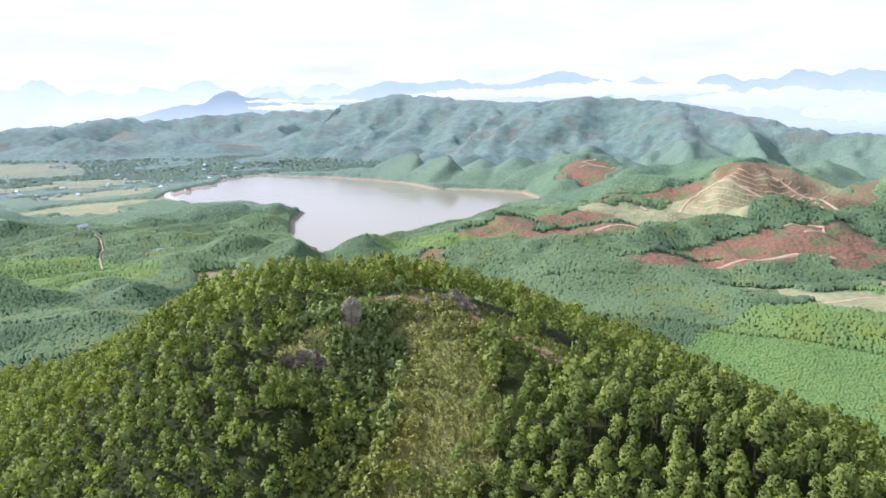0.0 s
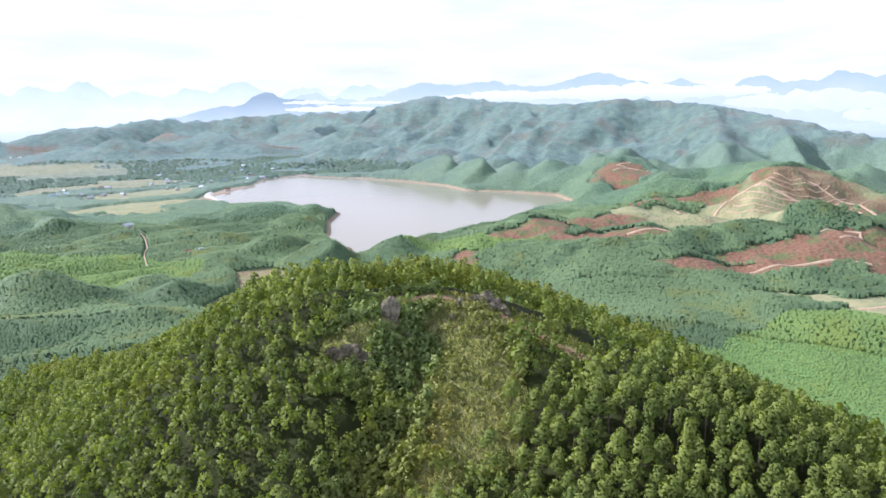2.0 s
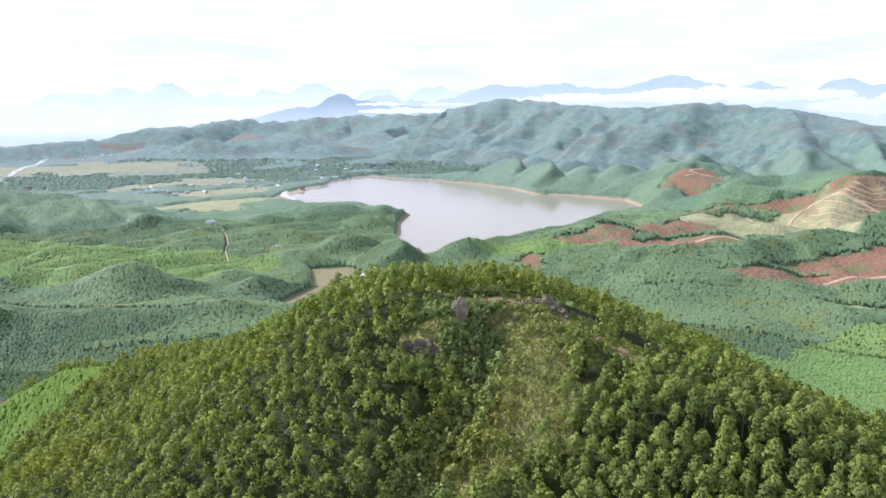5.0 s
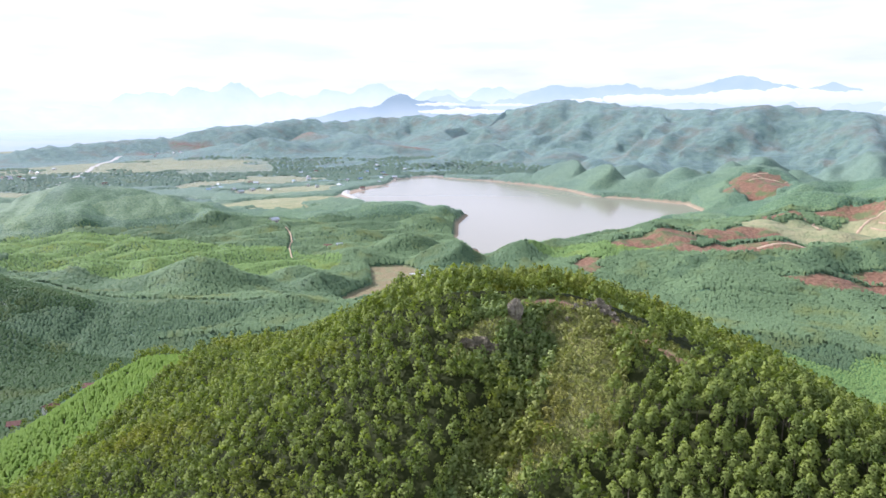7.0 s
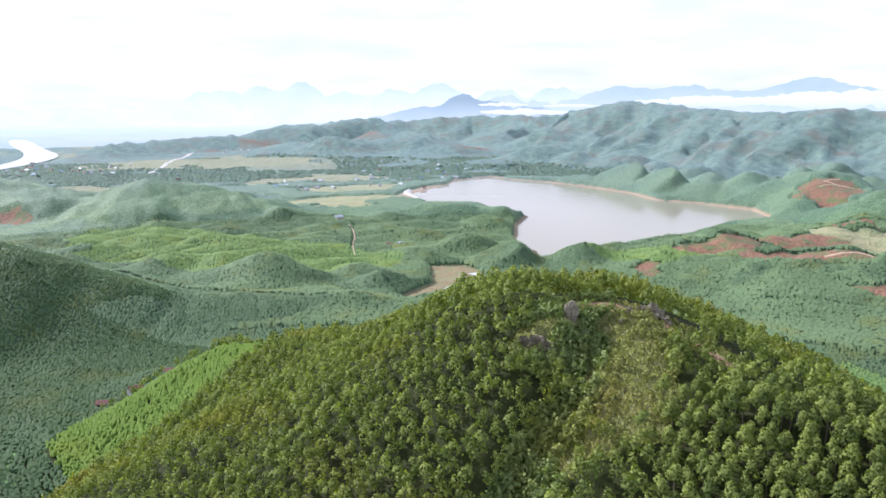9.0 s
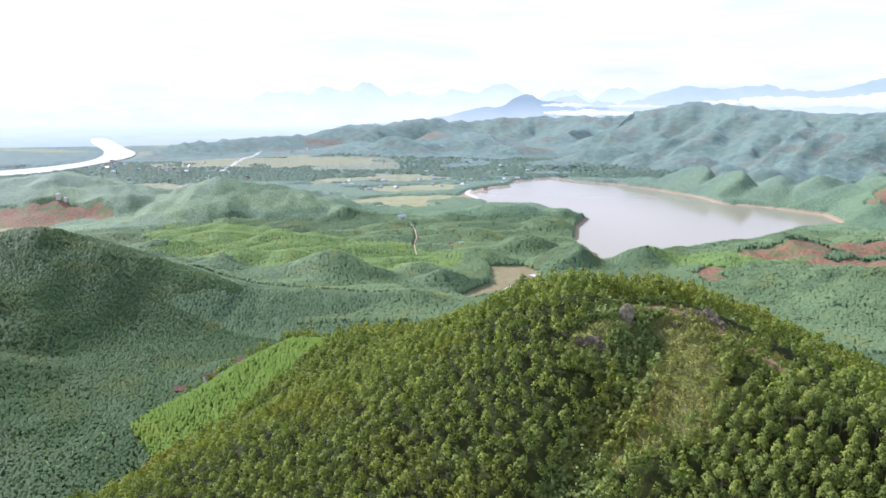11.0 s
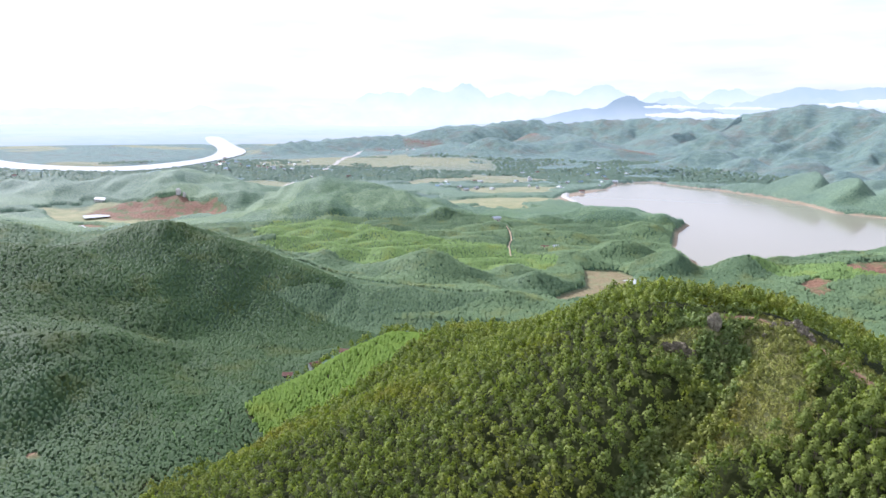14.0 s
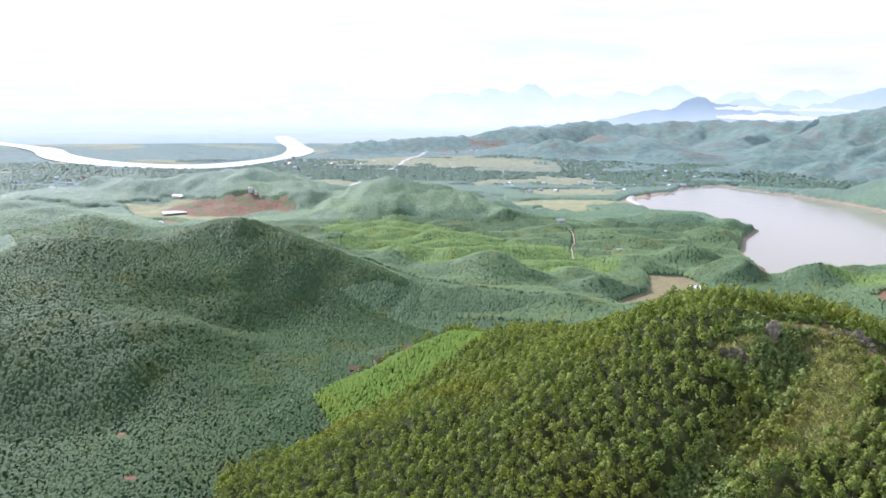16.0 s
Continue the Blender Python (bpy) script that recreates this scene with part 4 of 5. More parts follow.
def dome_template(seed, h, w, base=0.3, ring=5):
    """A far crown: a rounded, uneven cap."""
    r = np.random.RandomState(seed)
    co = [(0.1 * w * r.randn(), 0.1 * w * r.randn(), h)]
    span = 1 - base
    for level, rad in ((base + 0.74 * span, 0.66), (base + 0.3 * span, 1.0), (base, 0.8)):
        for k in range(ring):
            a = (k + 0.5 * (rad == 1.0)) * 6.283 / ring + 0.25 * r.randn()
            q = w * rad * (0.8 + 0.4 * r.rand())
            co.append((q * math.cos(a), q * math.sin(a), h * (level + 0.05 * r.randn() * span)))
    tri = []
    for k in range(ring):
        n = (k + 1) % ring
        tri.append((0, 1 + k, 1 + n))
        for lev in (0, 1):
            a, b = 1 + lev * ring, 1 + (lev + 1) * ring
            tri += [(a + k, b + k, b + n), (a + k, b + n, a + n)]
    co = np.array(co)
    nor = co - np.array((0, 0, h * base))
    nor = nor / np.linalg.norm(nor, axis=1)[:, None] + np.array((0, 0, 0.6))
    return co, np.array(tri), nor / np.linalg.norm(nor, axis=1)[:, None]


def bump_template(seed, h, w, base):
    """The smallest far crown: a low four-sided cap."""
    r = np.random.RandomState(seed)
    co = [(0, 0, h)]
    for level, rad in ((0.78, 0.72), (0.0, 1.0)):
        for k in range(4):
            a, q = k * 1.571 + 0.4 * r.randn(), w * rad * (0.8 + 0.4 * r.rand())
            co.append((q * math.cos(a), q * math.sin(a), h * (base + (1 - base) * level)))
    tri = []
    for k in range(4):
        n = (k + 1) % 4
        tri += [(0, 1 + k, 1 + n), (1 + k, 5 + k, 5 + n), (1 + k, 5 + n, 1 + n)]
    co = np.array(co)
    nor = co - np.array((0, 0, h * base - 0.3 * w))
    nor = nor / np.linalg.norm(nor, axis=1)[:, None] + np.array((0, 0, 0.6))
    return co, np.array(tri), nor / np.linalg.norm(nor, axis=1)[:, None]


def scatter(name, templates, x, y, z, size, lean=0.05, follow=0.0):
    """One mesh of many copies of the templates; follow: how far their shading follows the slope they stand on."""
    if follow:
        e = 4.0
        slope_x, slope_y = (height(x + e, y) - height(x - e, y)) / (2 * e), (height(x, y + e) - height(x, y - e)) / (2 * e)
    cos, tris, nors, tints, off = [], [], [], [], 0
    pick = rng.randint(len(templates), size=len(x))
    for k, (tco, ttri, tnor) in enumerate(templates):
        m = pick == k
        c = m.sum()
        if not c:
            continue
        a = rng.rand(c) * 6.283
        ca, sa = np.cos(a)[:, None], np.sin(a)[:, None]
        s = size[m][:, None]
        px, py, pz = tco[:, 0][None], tco[:, 1][None], tco[:, 2][None]
        zz = pz * s * (0.88 + 0.24 * rng.rand(c))[:, None]
        lx, ly = rng.randn(c)[:, None] * lean, rng.randn(c)[:, None] * lean
        cos.append(np.stack([(px * ca - py * sa) * s + x[m][:, None] + lx * zz, (px * sa + py * ca) * s + y[m][:, None] + ly * zz, zz + z[m][:, None]], -1).reshape(-1, 3))
        nx, ny, nz = tnor[:, 0][None], tnor[:, 1][None], tnor[:, 2][None]
        vec = np.stack([nx * ca - ny * sa, nx * sa + ny * ca, nz + 0 * ca], -1)
        if follow:
            up = np.stack([-slope_x[m], -slope_y[m], np.ones(c)], -1)
            vec = vec * (1 - follow) + follow * (up / np.linalg.norm(up, axis=1)[:, None])[:, None, :]
            vec = vec / np.linalg.norm(vec, axis=2)[:, :, None]
        nors.append(vec.reshape(-1, 3))
        tints.append(np.repeat(rng.rand(c), len(tco)))
        tris.append((ttri[None] + (np.arange(c) * len(tco))[:, None, None]).reshape(-1, 3) + off)
        off += c * len(tco)
    me = mesh_from(name, np.concatenate(cos), np.concatenate(tris), True, np.concatenate(nors))
    me.attributes.new("tint", "FLOAT", "POINT").data.foreach_set("value", np.concatenate(tints).astype(np.float32))
    return me


def points(spacing_fn, r0, r1, a0, a1, jit=0.6):
    """Jittered points in rings, with a spacing that depends on the distance."""
    xs, ys = [], []
    r = r0
    while r < r1:
        s = spacing_fn(r)
        n = int(radians(a1 - a0) * r / s)
        a = radians(a0) + (np.arange(n) + 0.5 * rng.rand() + jit * (rng.rand(n) - 0.5)) * s / r
        rr = r + s * jit * (rng.rand(n) - 0.5)
        xs.append(CX - np.sin(a) * rr)
        ys.append(CY + np.cos(a) * rr)
        r += s * 0.87
    return np.concatenate(xs), np.concatenate(ys)


def seen(x, y, z):
    """Whether a place shows over the near hill from some part of the flight."""
    ok = np.zeros(len(x), bool)
    reach = np.hypot(x - CX, y - CY)
    for ex, ey, ez in ((0, 0, 149), (3.4, -44.6, 161), (17.9, -82, 171.7)):
        free = np.ones(len(x), bool)
        for t in np.linspace(0.35, 0.985, 36) if reach.min() < 500 else np.linspace(0.1, 0.5, 16):
            free &= hill_part(ex + (x - ex) * t, ey + (y - ey) * t) - 3 < ez + (z - ez) * t
        ok |= free
    return ok


# plantation on the near hill
tx, ty = points(lambda r: 3.1, 95, 340, -48, 64)
keep = (inside(tx, ty, OPEN) < 0.5 + 1.5 * rng.randn(len(tx))) & (ty > 20) & (tx > -250)
keep &= (hill_part(tx, ty) > 23 + 6 * fbm(tx, ty, 40, 2, 1)) & (rng.rand(len(tx)) < 0.97)
tx, ty = tx[keep], ty[keep]
tz = height(tx, ty)
low = np.minimum((142 - tz) / np.hypot(tx, ty), (165 - tz) / np.hypot(tx - 18, ty + 82))
summit = np.hypot((tx + 4) / 40, (ty - 143) / 14) < 1
keep = (low < 0.78) & (summit | seen(tx, ty, tz + 9))
tx, ty = tx[keep], ty[keep]
tz = height(tx, ty) - 0.15
yg = np.zeros(len(tx))
for cx, cy, rx, ry, turn in YOUNG[8:10]:
    yg = np.maximum(yg, blob(tx, ty, cx, cy, rx, ry, turn, 0.1, 0.15, 20))
old = yg < 0.5
tsize = 0.82 + 0.42 * rng.rand(len(tx)) + 0.25 * fbm(tx, ty, 25, 2, 3)
near = old & (tx > 6) & (tx < 60) & (ty > 66) & (ty < 112)
order = np.argsort(np.hypot(tx - CX, ty - 0) + np.where(near, 0, 1e6))[:290]
single = np.zeros(len(tx), bool)
single[order] = near[order]
rest = old & ~single
CROWNS = [crown_template(63, 100 + k) for k in range(8)]
place("hill_plantation", scatter("hill_plantation", CROWNS, tx[rest], ty[rest], tz[rest], tsize[rest]), M_LEAF, "dense acacia plantation covering the steep near hill", "trees", "stuff")
sap = ~old
sx, sy = (np.repeat(v[sap], 6) + 1.2 * rng.randn(6 * sap.sum()) for v in (tx, ty))
SAPLINGS = [dome_template(300 + k, 3.4, 1.0, 0.05, 6) for k in range(6)]
place("young_plantation", scatter("young_plantation", SAPLINGS, sx, sy, height(sx, sy) - 0.1, 0.6 + 0.35 * rng.rand(len(sx))), M_LEAF_YOUNG, "bright green young acacia saplings on the spur", "trees", "stuff")


def trunk_mesh(h, r):
    bm = bmesh.new()
    rings = []
    for f, q in ((-0.05, 1.3), (0.1, 1.0), (0.45, 0.75), (0.8, 0.35)):
        rings.append([bm.verts.new((r * q * math.cos(a * 1.047) + 0.12 * math.sin(2.3 * f), r * q * math.sin(a * 1.047), h * f)) for a in range(6)])
    for a, b in zip(rings, rings[1:]):
        for k in range(6):
            bm.faces.new((a[k], a[(k + 1) % 6], b[(k + 1) % 6], b[k]))
    for side in range(6):       # limbs
        a, z0 = side * 1.9, h * (0.36 + 0.07 * side)
        tip, root = Vector((1.2 * math.cos(a), 1.2 * math.sin(a), z0 + 0.9)), Vector((0, 0, z0))
        vs = [bm.verts.new(root + Vector((0.05 * math.cos(k * 2.1), 0.05 * math.sin(k * 2.1), 0))) for k in range(3)] + [bm.verts.new(tip)]
        for k in range(3):
            bm.faces.new((vs[k], vs[(k + 1) % 3], vs[3]))
    me = bpy.data.meshes.new("trunk")
    bm.to_mesh(me)
    return me


TRUNK = trunk_mesh(6.4, 0.13)
TRUNK.materials.append(M_BARK)
protos = []
for k in range(8):
    c, t, nn = crown_template(324, 200 + k)
    me = mesh_from("crown", c, t, True, nn)
    me.materials.append(M_LEAF)
    protos.append(me)
for n, k in enumerate(np.flatnonzero(single)):
    tree = tagged(new("tree"), "slender acacia tree with a rounded yellow-green crown", "tree", "plantation trees on the near shoulder")
    tree.matrix_world = Matrix.Translation((tx[k], ty[k], tz[k])) @ pose(0, 0, 0, 0, 0, rng.rand() * 360) @ Matrix.Scale(tsize[k], 4)
    new("trunk", TRUNK).parent = tree
    new("crown", protos[n % 8]).parent = tree
dead_me = trunk_mesh(7.0, 0.14)
dead_me.materials.append(M_DEAD)
for dx, dy in ((41, 100), (33, 104), (-92, 96)):
    bare = tagged(new("dead_tree", dead_me), "leafless grey dead tree among green acacias", "tree")
    bare.matrix_world = Matrix.Translation((dx, dy, float(height(np.array([dx]), np.array([dy]))[0]))) @ Matrix.Scale(1.1, 4)

# woods and plantations of the valley
def is_clear(x, y, z, cov):
    soil, field, young, far_haze, shore, scrub = cov
    return (away(x, y, LANE) < 3.5) | (inside(x, y, LAKE) > -7) | (inside(x, y, POND) > -2) | (soil > 0.45) | (field > 0.5) | (shore > 0.3) | (hill_part(x, y) > 22 + 6 * fbm(x, y, 40, 2, 1))


vx, vy = points(lambda r: 2.0 if r < 480 else 2.4, 150, 690, -38, 79, 0.75)
vz = height(vx, vy)
cov = covers(vx, vy, vz)
young = cov[2]
low = np.minimum((142 - vz) / np.hypot(vx, vy), (165 - vz) / np.hypot(vx - 18, vy + 82))
slope_up = np.maximum(ridge(vx, vy, BIG, 0.36, 22), ridge(vx, vy, BIG_SPUR, 0.42, 12))
keep = ~is_clear(vx, vy, vz, cov) & (low < 0.72) & ((np.hypot(vx - CX, vy - CY) < 520) | (slope_up > 6)) & seen(vx, vy, vz + 8)
vx, vy, vz, young = vx[keep], vy[keep], vz[keep], young[keep]
vr = np.hypot(vx - CX, vy - CY)
vsize = 0.8 + 0.4 * rng.rand(len(vx))
across_ = (np.maximum(ridge(vx, vy, BIG, 0.36, 22), ridge(vx, vy, BIG_SPUR, 0.42, 12)) > 20 + 14 * fbm(vx, vy, 60, 3, 5)) | ((vx < -120) & (vy < 330))
mixed = across_ & (fbm(vx, vy, 90, 3, 2) + 0.12 * rng.randn(len(vx)) - 0.3 * np.abs(np.clip((vy - 200) / 110, -1.5, 1.5)) + 0.12 > 0.0)
slope = across_ & ~mixed
vsize = vsize * np.where(mixed, 0.75 + 0.45 * rng.rand(len(vx)), 0.85)


HILL_CAPS = [bump_template(440 + k, 2.7, 1.42, 0.0) for k in range(8)]
rest_ = ~across_
for mask, material, name, label in ((mixed, M_LEAF_WOOD, "mixed_wood", "dark mixed woodland on the hill across the stream"),
                                    (slope, M_LEAF_SLOPE, "slope_plantation", "green plantation rows on the hill across the stream"),
                                    (rest_ & (young < 0.4), M_LEAF_OLD, "foot_plantation", "green acacia plantation at the foot of the hill"),
                                    (rest_ & (young >= 0.4), M_LEAF_PALE, "valley_saplings", "light green young plantation on low valley knolls")):
    place(name, scatter(name, HILL_CAPS, vx[mask], vy[mask], vz[mask] - 0.6, vsize[mask] * (0.7 if material is M_LEAF_PALE else 1), 0.05, 0.7), material, label, "trees", "stuff")


def canopy():
    """The closed canopy of the farther plantations, standing off the ground, with stepped edges at the clearings."""
    az, rad = np.radians(np.arange(-40, 82, 0.2)), np.geomspace(505, 1700, 235)
    A, R = np.meshgrid(az, rad)
    x, y = CX - np.sin(A) * R, CY + np.cos(A) * R
    z = height(x, y)
    cov = covers(x, y, z)
    wooded = ~is_clear(x, y, z, cov)
    belt = fbm(x, y, 150, 3, 1) > -0.02
    wooded &= (R < 1250) | belt | (z > 7) | ((x > -120) & (cov[4] < 0.05))
    young = cov[2]
    r2 = np.random.RandomState(3)
    tall = np.where(R < 1030, 1.5, 4.2)
    top = np.clip((R - 505) / 25, -0.3, np.where(np.maximum(ridge(x, y, BIG, 0.36, 22), ridge(x, y, BIG_SPUR, 0.42, 12)) > 6, np.clip((R - 670) / 20, -0.3, 1), 1)) * np.where(young > 0.4, 0.5 * tall, tall) + 0.9 * fbm(x, y, 14, 2, 2) + 1.5 * vnoise(x, y, 6.5, 3) + 0.2 * (r2.rand(*x.shape) - 0.5)
    zz = np.where(wooded, z + top, z - 0.8)
    nr, na = x.shape
    i = np.arange(nr * na).reshape(nr, na)
    quads = np.stack([i[:-1, :-1], i[:-1, 1:], i[1:, 1:], i[1:, :-1]], -1).reshape(-1, 4)
    quads = quads[wooded.ravel()[quads].any(axis=1)]
    used = np.unique(quads)
    back = np.zeros(nr * na, int)
    back[used] = np.arange(len(used))
    me = mesh_from("valley_plantation", np.stack([x, y, zz], -1).reshape(-1, 3)[used], back[quads])
    attr = me.color_attributes.new("cover", "FLOAT_COLOR", "POINT")
    data = np.ones((len(used), 4))
    data[:, 0] = np.clip((np.maximum(ridge(x, y, BIG, 0.36, 22), ridge(x, y, BIG_SPUR, 0.42, 12)) - 16 - 14 * fbm(x, y, 60, 3, 5)) / 5, 0, 1).ravel()[used]
    # green channel: share of haze tint, growing with distance
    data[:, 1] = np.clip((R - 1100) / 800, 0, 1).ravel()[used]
    data[:, 2] = np.clip((young - 0.3) * 4, 0, 1).ravel()[used]
    attr.data.foreach_set("color", data.ravel())
    return me


qx, qy = points(lambda r: 2.6 if r < 760 else 3.2, 500, 1060, -34, 69, 1.0)
qz = height(qx, qy)
cov = covers(qx, qy, qz)
keep = ~is_clear(qx, qy, qz, cov) & (rng.rand(len(qx)) < np.clip((1060 - np.hypot(qx - CX, qy - CY)) / 60, 0, 1)) & (np.maximum(ridge(qx, qy, BIG, 0.36, 22), ridge(qx, qy, BIG_SPUR, 0.42, 12)) < 6) & seen(qx, qy, qz + 8)
qx, qy, qz, young = qx[keep], qy[keep], qz[keep], cov[2][keep]
stand = fbm(qx, qy, 110, 3, 0) + 0.25 * fbm(qx, qy, 30, 2, 1)
CAPS = [bump_template(480 + k, 3.2, 1.75, 0.0) for k in range(8)]
for mask, material, name, label, grow in ((young >= 0.4, M_LEAF_PALE, "sapling_stand", "light green young acacia stand on the valley knolls", 0.7),
                                          ((young < 0.4) & (stand <= 0.05), M_LEAF_MID, "acacia_stand", "green acacia stand in rows over the valley hills", 1.0),
                                          ((young < 0.4) & (stand > 0.05), M_LEAF_OLD, "old_acacia_stand", "dark green older acacia stand over the valley hills", 1.15)):
    place(name, scatter(name, CAPS, qx[mask], qy[mask], qz[mask] + 0.9, grow * (0.85 + 0.3 * rng.rand(mask.sum())), 0.05, 0.75), material, label, "trees", "stuff")
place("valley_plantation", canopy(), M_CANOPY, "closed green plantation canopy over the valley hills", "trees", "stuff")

# copses of the lowland
wx, wy = points(lambda r: 0.0062 * r, 1560, 2450, -10, 72, 0.9)
wz = height(wx, wy)
soil, field, young, far_haze, shore, scrub = covers(wx, wy, wz)
keep = (wz < 14) & (soil < 0.4) & (shore < 0.2) & (inside(wx, wy, LAKE) < -10) & (inside(wx, wy, RIVER) < -40) & ((fbm(wx, wy, 150, 3, 1) > -0.3) & (field < 0.4) | (fbm(wx, wy, 130, 3, 5) > 0.3))
wx, wy, wz = wx[keep], wy[keep], wz[keep]
place("lowland_copses", scatter("lowland_copses", [bump_template(460 + k, 3.6, 4.2, 0.1) for k in range(8)], wx, wy, wz - 0.5, 0.8 + 0.7 * rng.rand(len(wx)), 0.05, 0.7), M_LEAF_FAR, "tree belts and gardens between the lowland fields", "trees", "stuff")

def mid_x(y):
    return np.interp(y, [55, 85, 104, 118, 140], [-18, -14, -12, -11, -9])


# ---- open strip on the near hill: shrubs, grass, crag, trail ----
gx, gy = points(lambda r: 1.05, 95, 200, -30, 25, 0.9)
ins = inside(gx, gy, OPEN) > -1.5
gx, gy = gx[ins], gy[ins]
gz = height(gx, gy)
gd, _ = line(gx, gy, GULLY)
mid_d, _ = line(gx, gy, NOSE_MID)
shrubby = ((gd < 8 + 6 * fbm(gx, gy, 12, 2, 1)) & (gx < mid_x(gy) - 2)) | (fbm(gx, gy, 7, 3, 3) > np.where(gy > 122, 0.02, 0.16))
bare_line = line(gx, gy, [(-20, 141, 0), (-12, 143, 0), (-4, 142.5, 0)])[0]
bare_line = np.minimum(bare_line, line(gx, gy, [(7, 138, 0), (12, 135.5, 0), (17, 131.5, 0), (22, 127.5, 0)])[0])
crag_d = np.minimum(np.hypot(gx + 17.8, gy - 132), np.hypot(gx + 25, gy - 123))
ok = (bare_line > 1.8) & (crag_d > 2.5)
m = shrubby & ok & (rng.rand(len(gx)) < 0.8)
olive = gx > mid_x(gy) + 1.5 + 3 * fbm(gx, gy, 9, 2, 4)
for pick_, material, name, label in ((m & ~olive, M_SHRUB, "shrubs", "low green shrubs filling the gully"), (m & olive, M_SCRUB, "scrub", "olive brown scrub on the open nose of the hill")):
    place(name, scatter(name, [crown_template(36, 600 + k, 1.6, 0.85, 0.05) for k in range(6)], gx[pick_], gy[pick_], gz[pick_] - 0.1, (1.0 if name == "shrubs" else 0.6) + (1.1 if name == "shrubs" else 0.8) * rng.rand(pick_.sum())), material, label, "shrubs", "stuff")


def tuft_template(seed):
    r = np.random.RandomState(seed)
    co, tri, nor = [], [], []
    for _ in range(9):
        a, q = r.rand() * 6.283, 0.35 * r.rand()
        base = np.array((q * math.cos(a), q * math.sin(a), 0))
        tip = base + np.array((0.35 * r.randn(), 0.35 * r.randn(), 0.5 + 0.4 * r.rand()))
        side = 0.13 * np.array((-math.sin(a), math.cos(a), 0))
        k = len(co)
        co += [base - side, base + side, tip]
        nor += [(0.2 * r.randn(), 0.2 * r.randn(), 1)] * 3
        tri.append((k, k + 1, k + 2))
    nor = np.array(nor)
    return np.array(co), np.array(tri), nor / np.linalg.norm(nor, axis=1)[:, None]


m = ~shrubby & ok
hx, hy = (np.repeat(v[m], 5) + 0.6 * rng.randn(5 * m.sum()) for v in (gx, gy))
place("dry_grass", scatter("dry_grass", [tuft_template(700 + k) for k in range(6)], hx, hy, height(hx, hy) - 0.05, 0.55 + 0.5 * rng.rand(len(hx))), M_GRASS, "tall dry yellow grass on the open nose", "grass", "stuff")


def rock(x, y, sx, sy, sz, seed, label, turn=0.0, sink=0.35, material=M_ROCK):
    bm = bmesh.new()
    bmesh.ops.create_icosphere(bm, subdivisions=4, radius=1)
    off = Vector((seed * 3.1, seed * 1.7, 0))
    for v in bm.verts:
        p = v.co.copy()
        v.co *= 1 + 0.5 * noise.noise(p * 1.3 + off) + 0.22 * noise.noise(p * 3.5 + off)
        crack = abs(noise.noise(Vector((p.x * 3.2, p.y * 3.2, p.z * 0.5)) + off))
        v.co *= 1 - 0.22 * max(0, 0.18 - crack) / 0.18
    bmesh.ops.scale(bm, vec=(sx, sy, sz), verts=bm.verts)
    me = bpy.data.meshes.new("rock")
    bm.to_mesh(me)
    ob = place("rock", me, material, label, "rock")
    ob.matrix_world = Matrix.Translation((x, y, float(height(np.array([x]), np.array([y]))[0]) + sz * (1 - 2 * sink))) @ pose(0, 0, 0, 0, 0, turn)


rock(-17.8, 132, 1.9, 1.5, 3.0, 1, "upright grey crag in the grassy slope below the summit", 20)
rock(-14, 130.5, 0.9, 0.8, 1.0, 2, "small grey boulder beside the crag")
rock(-25, 123, 3.8, 1.8, 2.6, 3, "weathered brown-grey cliff face under trees", -15, 0.5, M_CLIFF)
rock(-22, 122.5, 2.0, 1.4, 2.2, 4, "fissured brown cliff block below the crag", 10, 0.5, M_CLIFF)
rock(-28.5, 124, 1.8, 1.4, 1.6, 11, "low mossy cliff block beside the trees", 30, 0.5, M_CLIFF)
for k, (rx, ry, rs) in enumerate(((0.5, 142, 1.5), (2.2, 142.3, 1.9), (4.2, 141.6, 1.6), (5.8, 140.5, 1.1), (-1.2, 142.2, 1.1), (3.2, 140.2, 1.0), (-3.4, 140.5, 1.2), (-5, 137, 0.9), (7.0, 139.6, 0.8))):
    rock(rx, ry, rs, rs * 0.8, rs * 0.9, 20 + k, "pale grey boulder of the outcrop on the crest", 40 * k, 0.3)
for k, (rx, ry, rs) in enumerate(((8, 100, 0.6), (6.5, 97, 0.45), (9, 108, 0.5), (7.5, 105, 0.4))):
    rock(rx, ry, rs, rs, rs * 0.7, 40 + k, "small pinkish stone in the dry grass", 25 * k, 0.3)


def trail(pts, width, label):
    strip("trail", pts, width, M_TRAIL, label, 0.25, 1.0)


trail([(-22, 140), (-18, 142), (-12, 143), (-6, 142.5), (-2, 141)], 2.2, "worn reddish footpath along the summit")
trail([(6, 138.5), (10, 136.5), (14, 134), (18, 131), (23, 127)], 2.2, "worn reddish footpath down the shoulder")


# ---- buildings ----
def part(name, bm, material, parent, label=""):
    me = bpy.data.meshes.new(name)
    bm.to_mesh(me)
    bm.free()
    me.materials.append(material)
    ob = new(name, me)
    ob.parent = parent
    return tagged(ob, label)


def box(bm, x0, x1, y0, y1, z0, z1):
    bmesh.ops.create_cube(bm, size=1, matrix=Matrix.Translation(((x0 + x1) / 2, (y0 + y1) / 2, (z0 + z1) / 2)) @ Matrix.Diagonal((x1 - x0, y1 - y0, z1 - z0, 1)))


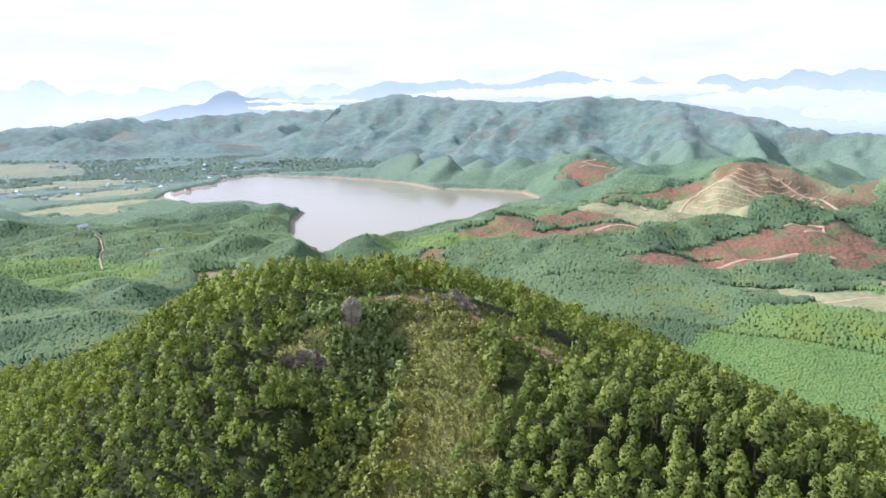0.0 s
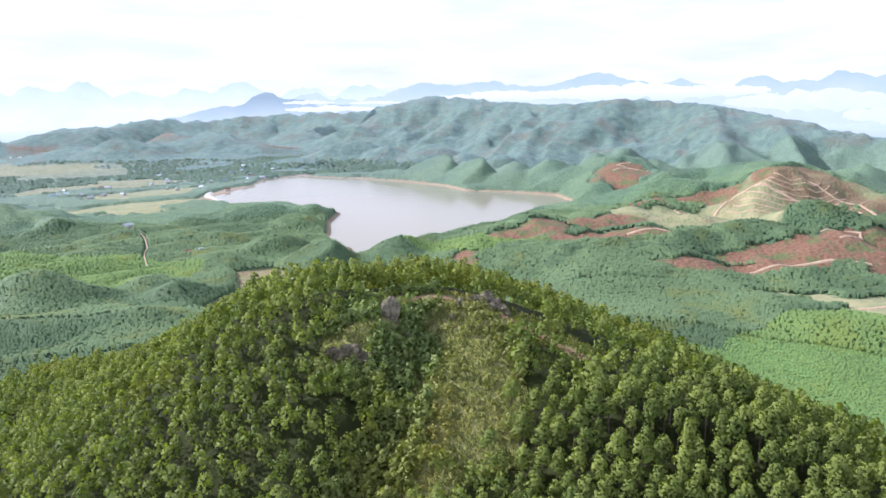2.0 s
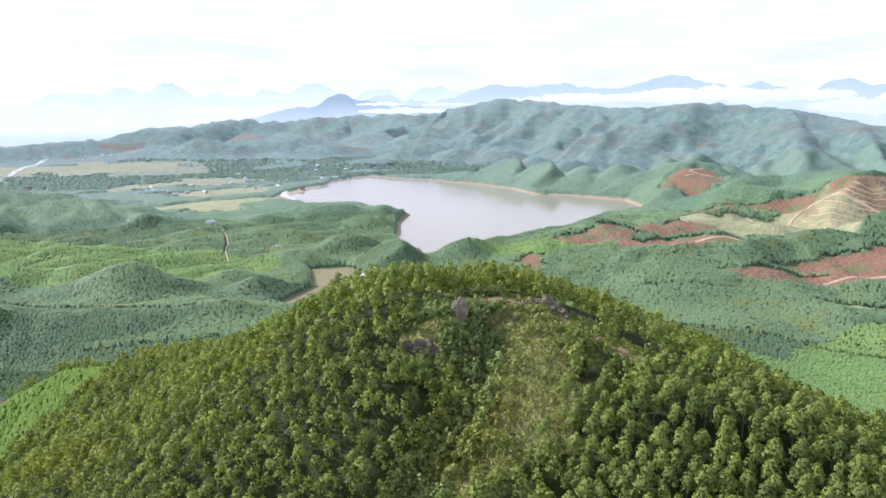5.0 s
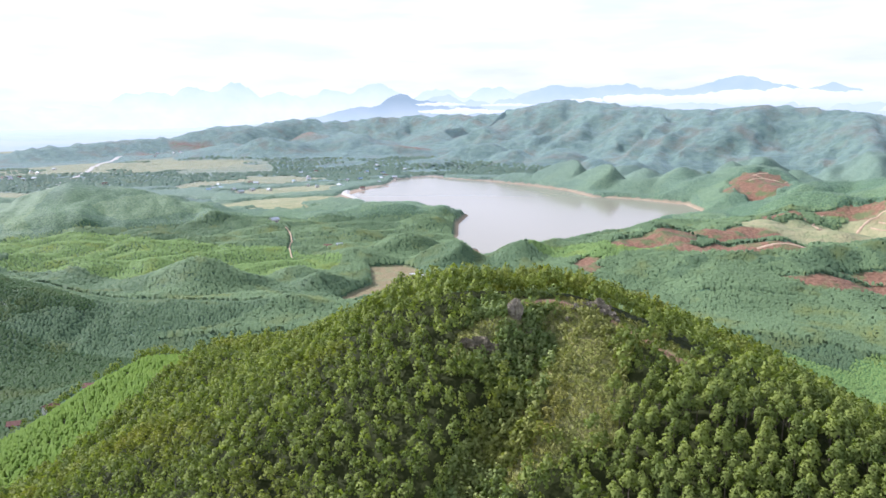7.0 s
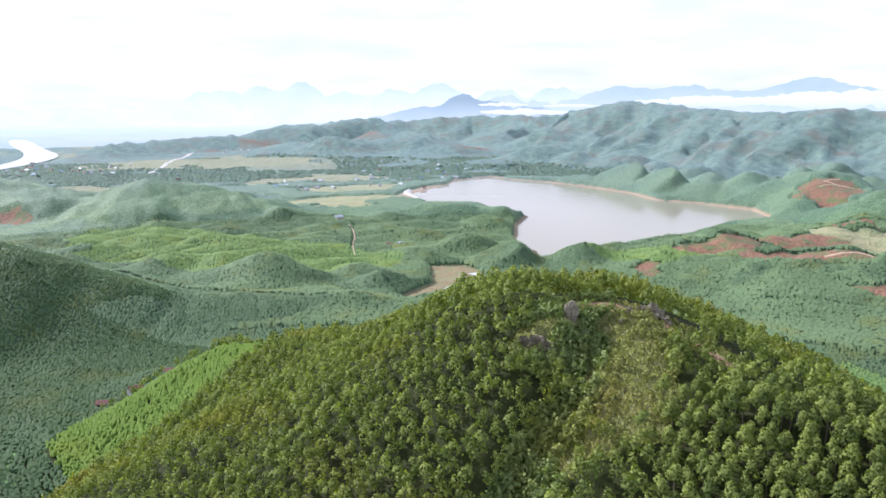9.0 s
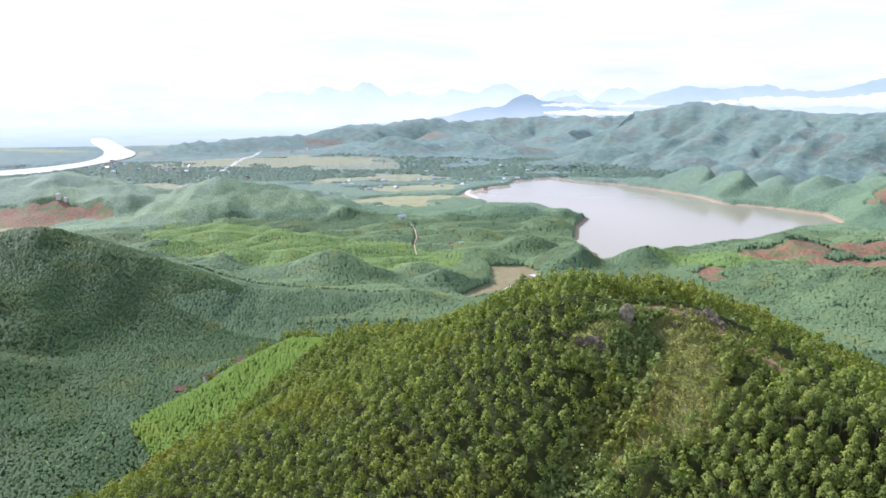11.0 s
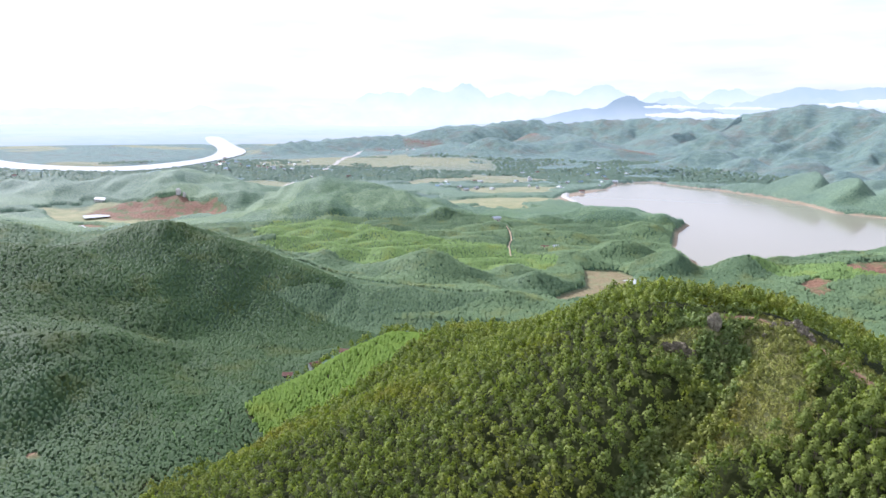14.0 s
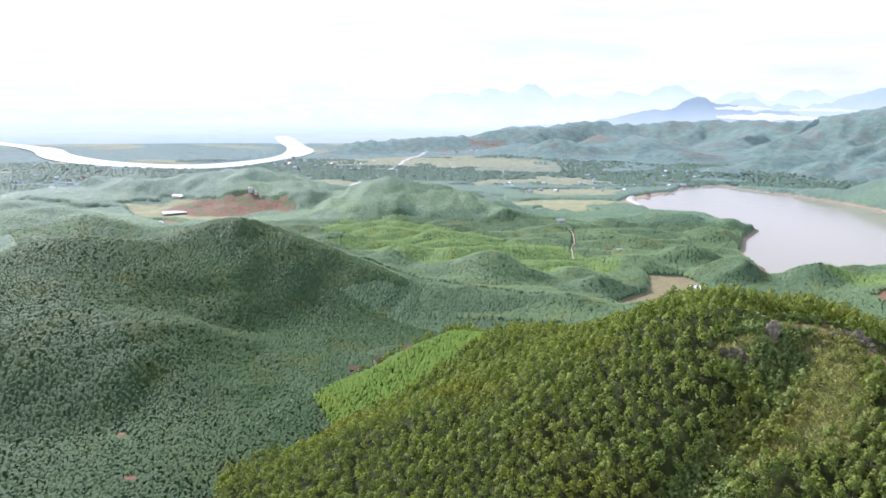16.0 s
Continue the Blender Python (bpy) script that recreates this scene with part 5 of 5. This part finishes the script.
def house(x, y, w, d, h, roof_material, label, turn, lift=0.0):
    root = tagged(new("house"), label, "house")
    bm = bmesh.new()
    box(bm, -w / 2, w / 2, -d / 2, d / 2, -1.5, h)
    part("wall", bm, M_WALL, root)
    bm = bmesh.new()
    top, o = h + d * 0.3, 0.5
    for s in (-1, 1):      # two thick slopes meeting at the ridge
        a = [(-w / 2 - o, s * (d / 2 + o), h - 0.2), (w / 2 + o, s * (d / 2 + o), h - 0.2), (w / 2 + o, 0, top), (-w / 2 - o, 0, top)]
        lo = [bm.verts.new(p) for p in a]
        hi = [bm.verts.new((p[0], p[1], p[2] + 0.2)) for p in a]
        bm.faces.new(lo)
        bm.faces.new(hi)
        for k in range(4):
            bm.faces.new((lo[k], lo[(k + 1) % 4], hi[(k + 1) % 4], hi[k]))
    bmesh.ops.recalc_face_normals(bm, faces=bm.faces)
    part("roof", bm, roof_material, root)
    for s in (-1, 1):      # gables
        bm = bmesh.new()
        vs = [bm.verts.new((s * w / 2, q, z)) for q, z in ((-d / 2, h), (d / 2, h), (0, top - 0.15))]
        ws = [bm.verts.new((s * (w / 2 - 0.2), v.co.y, v.co.z)) for v in vs]
        bm.faces.new(vs)
        bm.faces.new(ws)
        for k in range(3):
            bm.faces.new((vs[k], vs[(k + 1) % 3], ws[(k + 1) % 3], ws[k]))
        bmesh.ops.recalc_face_normals(bm, faces=bm.faces)
        part("gable", bm, M_WALL, root)
    bm = bmesh.new()
    box(bm, -0.6, 0.6, -d / 2 - 0.06, -d / 2 + 0.05, 0, 2.1)
    part("door", bm, M_DARK, root)
    for wx in (-w * 0.3, w * 0.3):
        bm = bmesh.new()
        box(bm, wx - 0.6, wx + 0.6, -d / 2 - 0.06, -d / 2 + 0.05, 0.9, 2.1)
        part("window", bm, M_DARK, root)
    px, py, pz = draw_in(np.array([x]), np.array([y]), height(np.array([x]), np.array([y])))
    root.matrix_world = Matrix.Translation((float(px[0]), float(py[0]), float(pz[0]) + lift)) @ pose(0, 0, 0, 0, 0, turn)
    return root


house(-253, 212, 5, 4, 2.6, M_ROOF_RED, "small farmhouse with a dull red roof among trees", 30)
house(-242, 222, 6, 4, 2.6, M_ROOF_RED, "farmhouse with a faded red tiled roof among trees", 70)
house(-228, 232, 5, 4, 2.6, M_ROOF_RED, "low red-roofed farm shed among trees", 20)
house(-222, 262, 4.5, 4, 2.8, M_ROOF_GREY, "white farmhouse at the foot of the spur", 10)
house(-303, 714, 9, 6, 3.2, M_ROOF_RED, "pink-roofed barn on a bare yard", 15)
house(-292, 720, 6, 5, 3, M_ROOF_GREY, "small grey shed on a bare yard", 40)
house(-440, 860, 12, 8, 4, M_ROOF_GREY, "pale house beside the lane", 60)
house(-475, 1330, 10, 6, 3.4, M_ROOF_RED, "reddish building by the dam", 30)
house(-445, 1400, 8, 6, 3.2, M_ROOF_RED, "small red-roofed hut on the shore", 60)
r = np.random.RandomState(11)
for (cx, cy, spread, n) in ((-789, 1356, 60, 10), (-600, 1470, 60, 8), (-500, 1560, 50, 6), (-1500, 1450, 110, 16), (-1720, 1560, 90, 12), (-1350, 820, 120, 9), (-1620, 760, 160, 16), (-1450, 2200, 80, 6), (-700, 1750, 90, 7), (-1500, 560, 140, 8)):
    for k in range(n):
        house(cx + spread * r.randn(), cy + spread * r.randn(), 8 + 6 * r.rand(), 6 + 2 * r.rand(), 3 + 1.5 * r.rand(), (M_ROOF_GREY, M_ROOF_GREY, M_ROOF_RED, M_ROOF_BLUE)[r.randint(4)],
              "village house with a pitched roof among trees", 180 * r.rand())


def silo(x, y, rad, h):
    root = tagged(new("silo"), "white round storage tank on the earthworks", "tank", "tanks of the works")
    bm = bmesh.new()
    bmesh.ops.create_cone(bm, segments=20, radius1=rad, radius2=rad, depth=h, cap_ends=True, matrix=Matrix.Translation((0, 0, h / 2)))
    part("body", bm, M_WALL, root)
    bm = bmesh.new()
    bmesh.ops.create_cone(bm, segments=20, radius1=rad * 1.04, radius2=0.3, depth=rad * 0.6, cap_ends=True, matrix=Matrix.Translation((0, 0, h + rad * 0.3)))
    part("roof", bm, M_WALL, root)
    root.location = (x, y, float(height(np.array([x]), np.array([y]))[0]) - 0.3)


silo(-972, 734, 4, 9)
silo(-960, 736, 2.6, 6.5)
house(-1094, 674, 20, 9, 4, M_ROOF_GREY, "long grey-roofed shed of the works", 20)
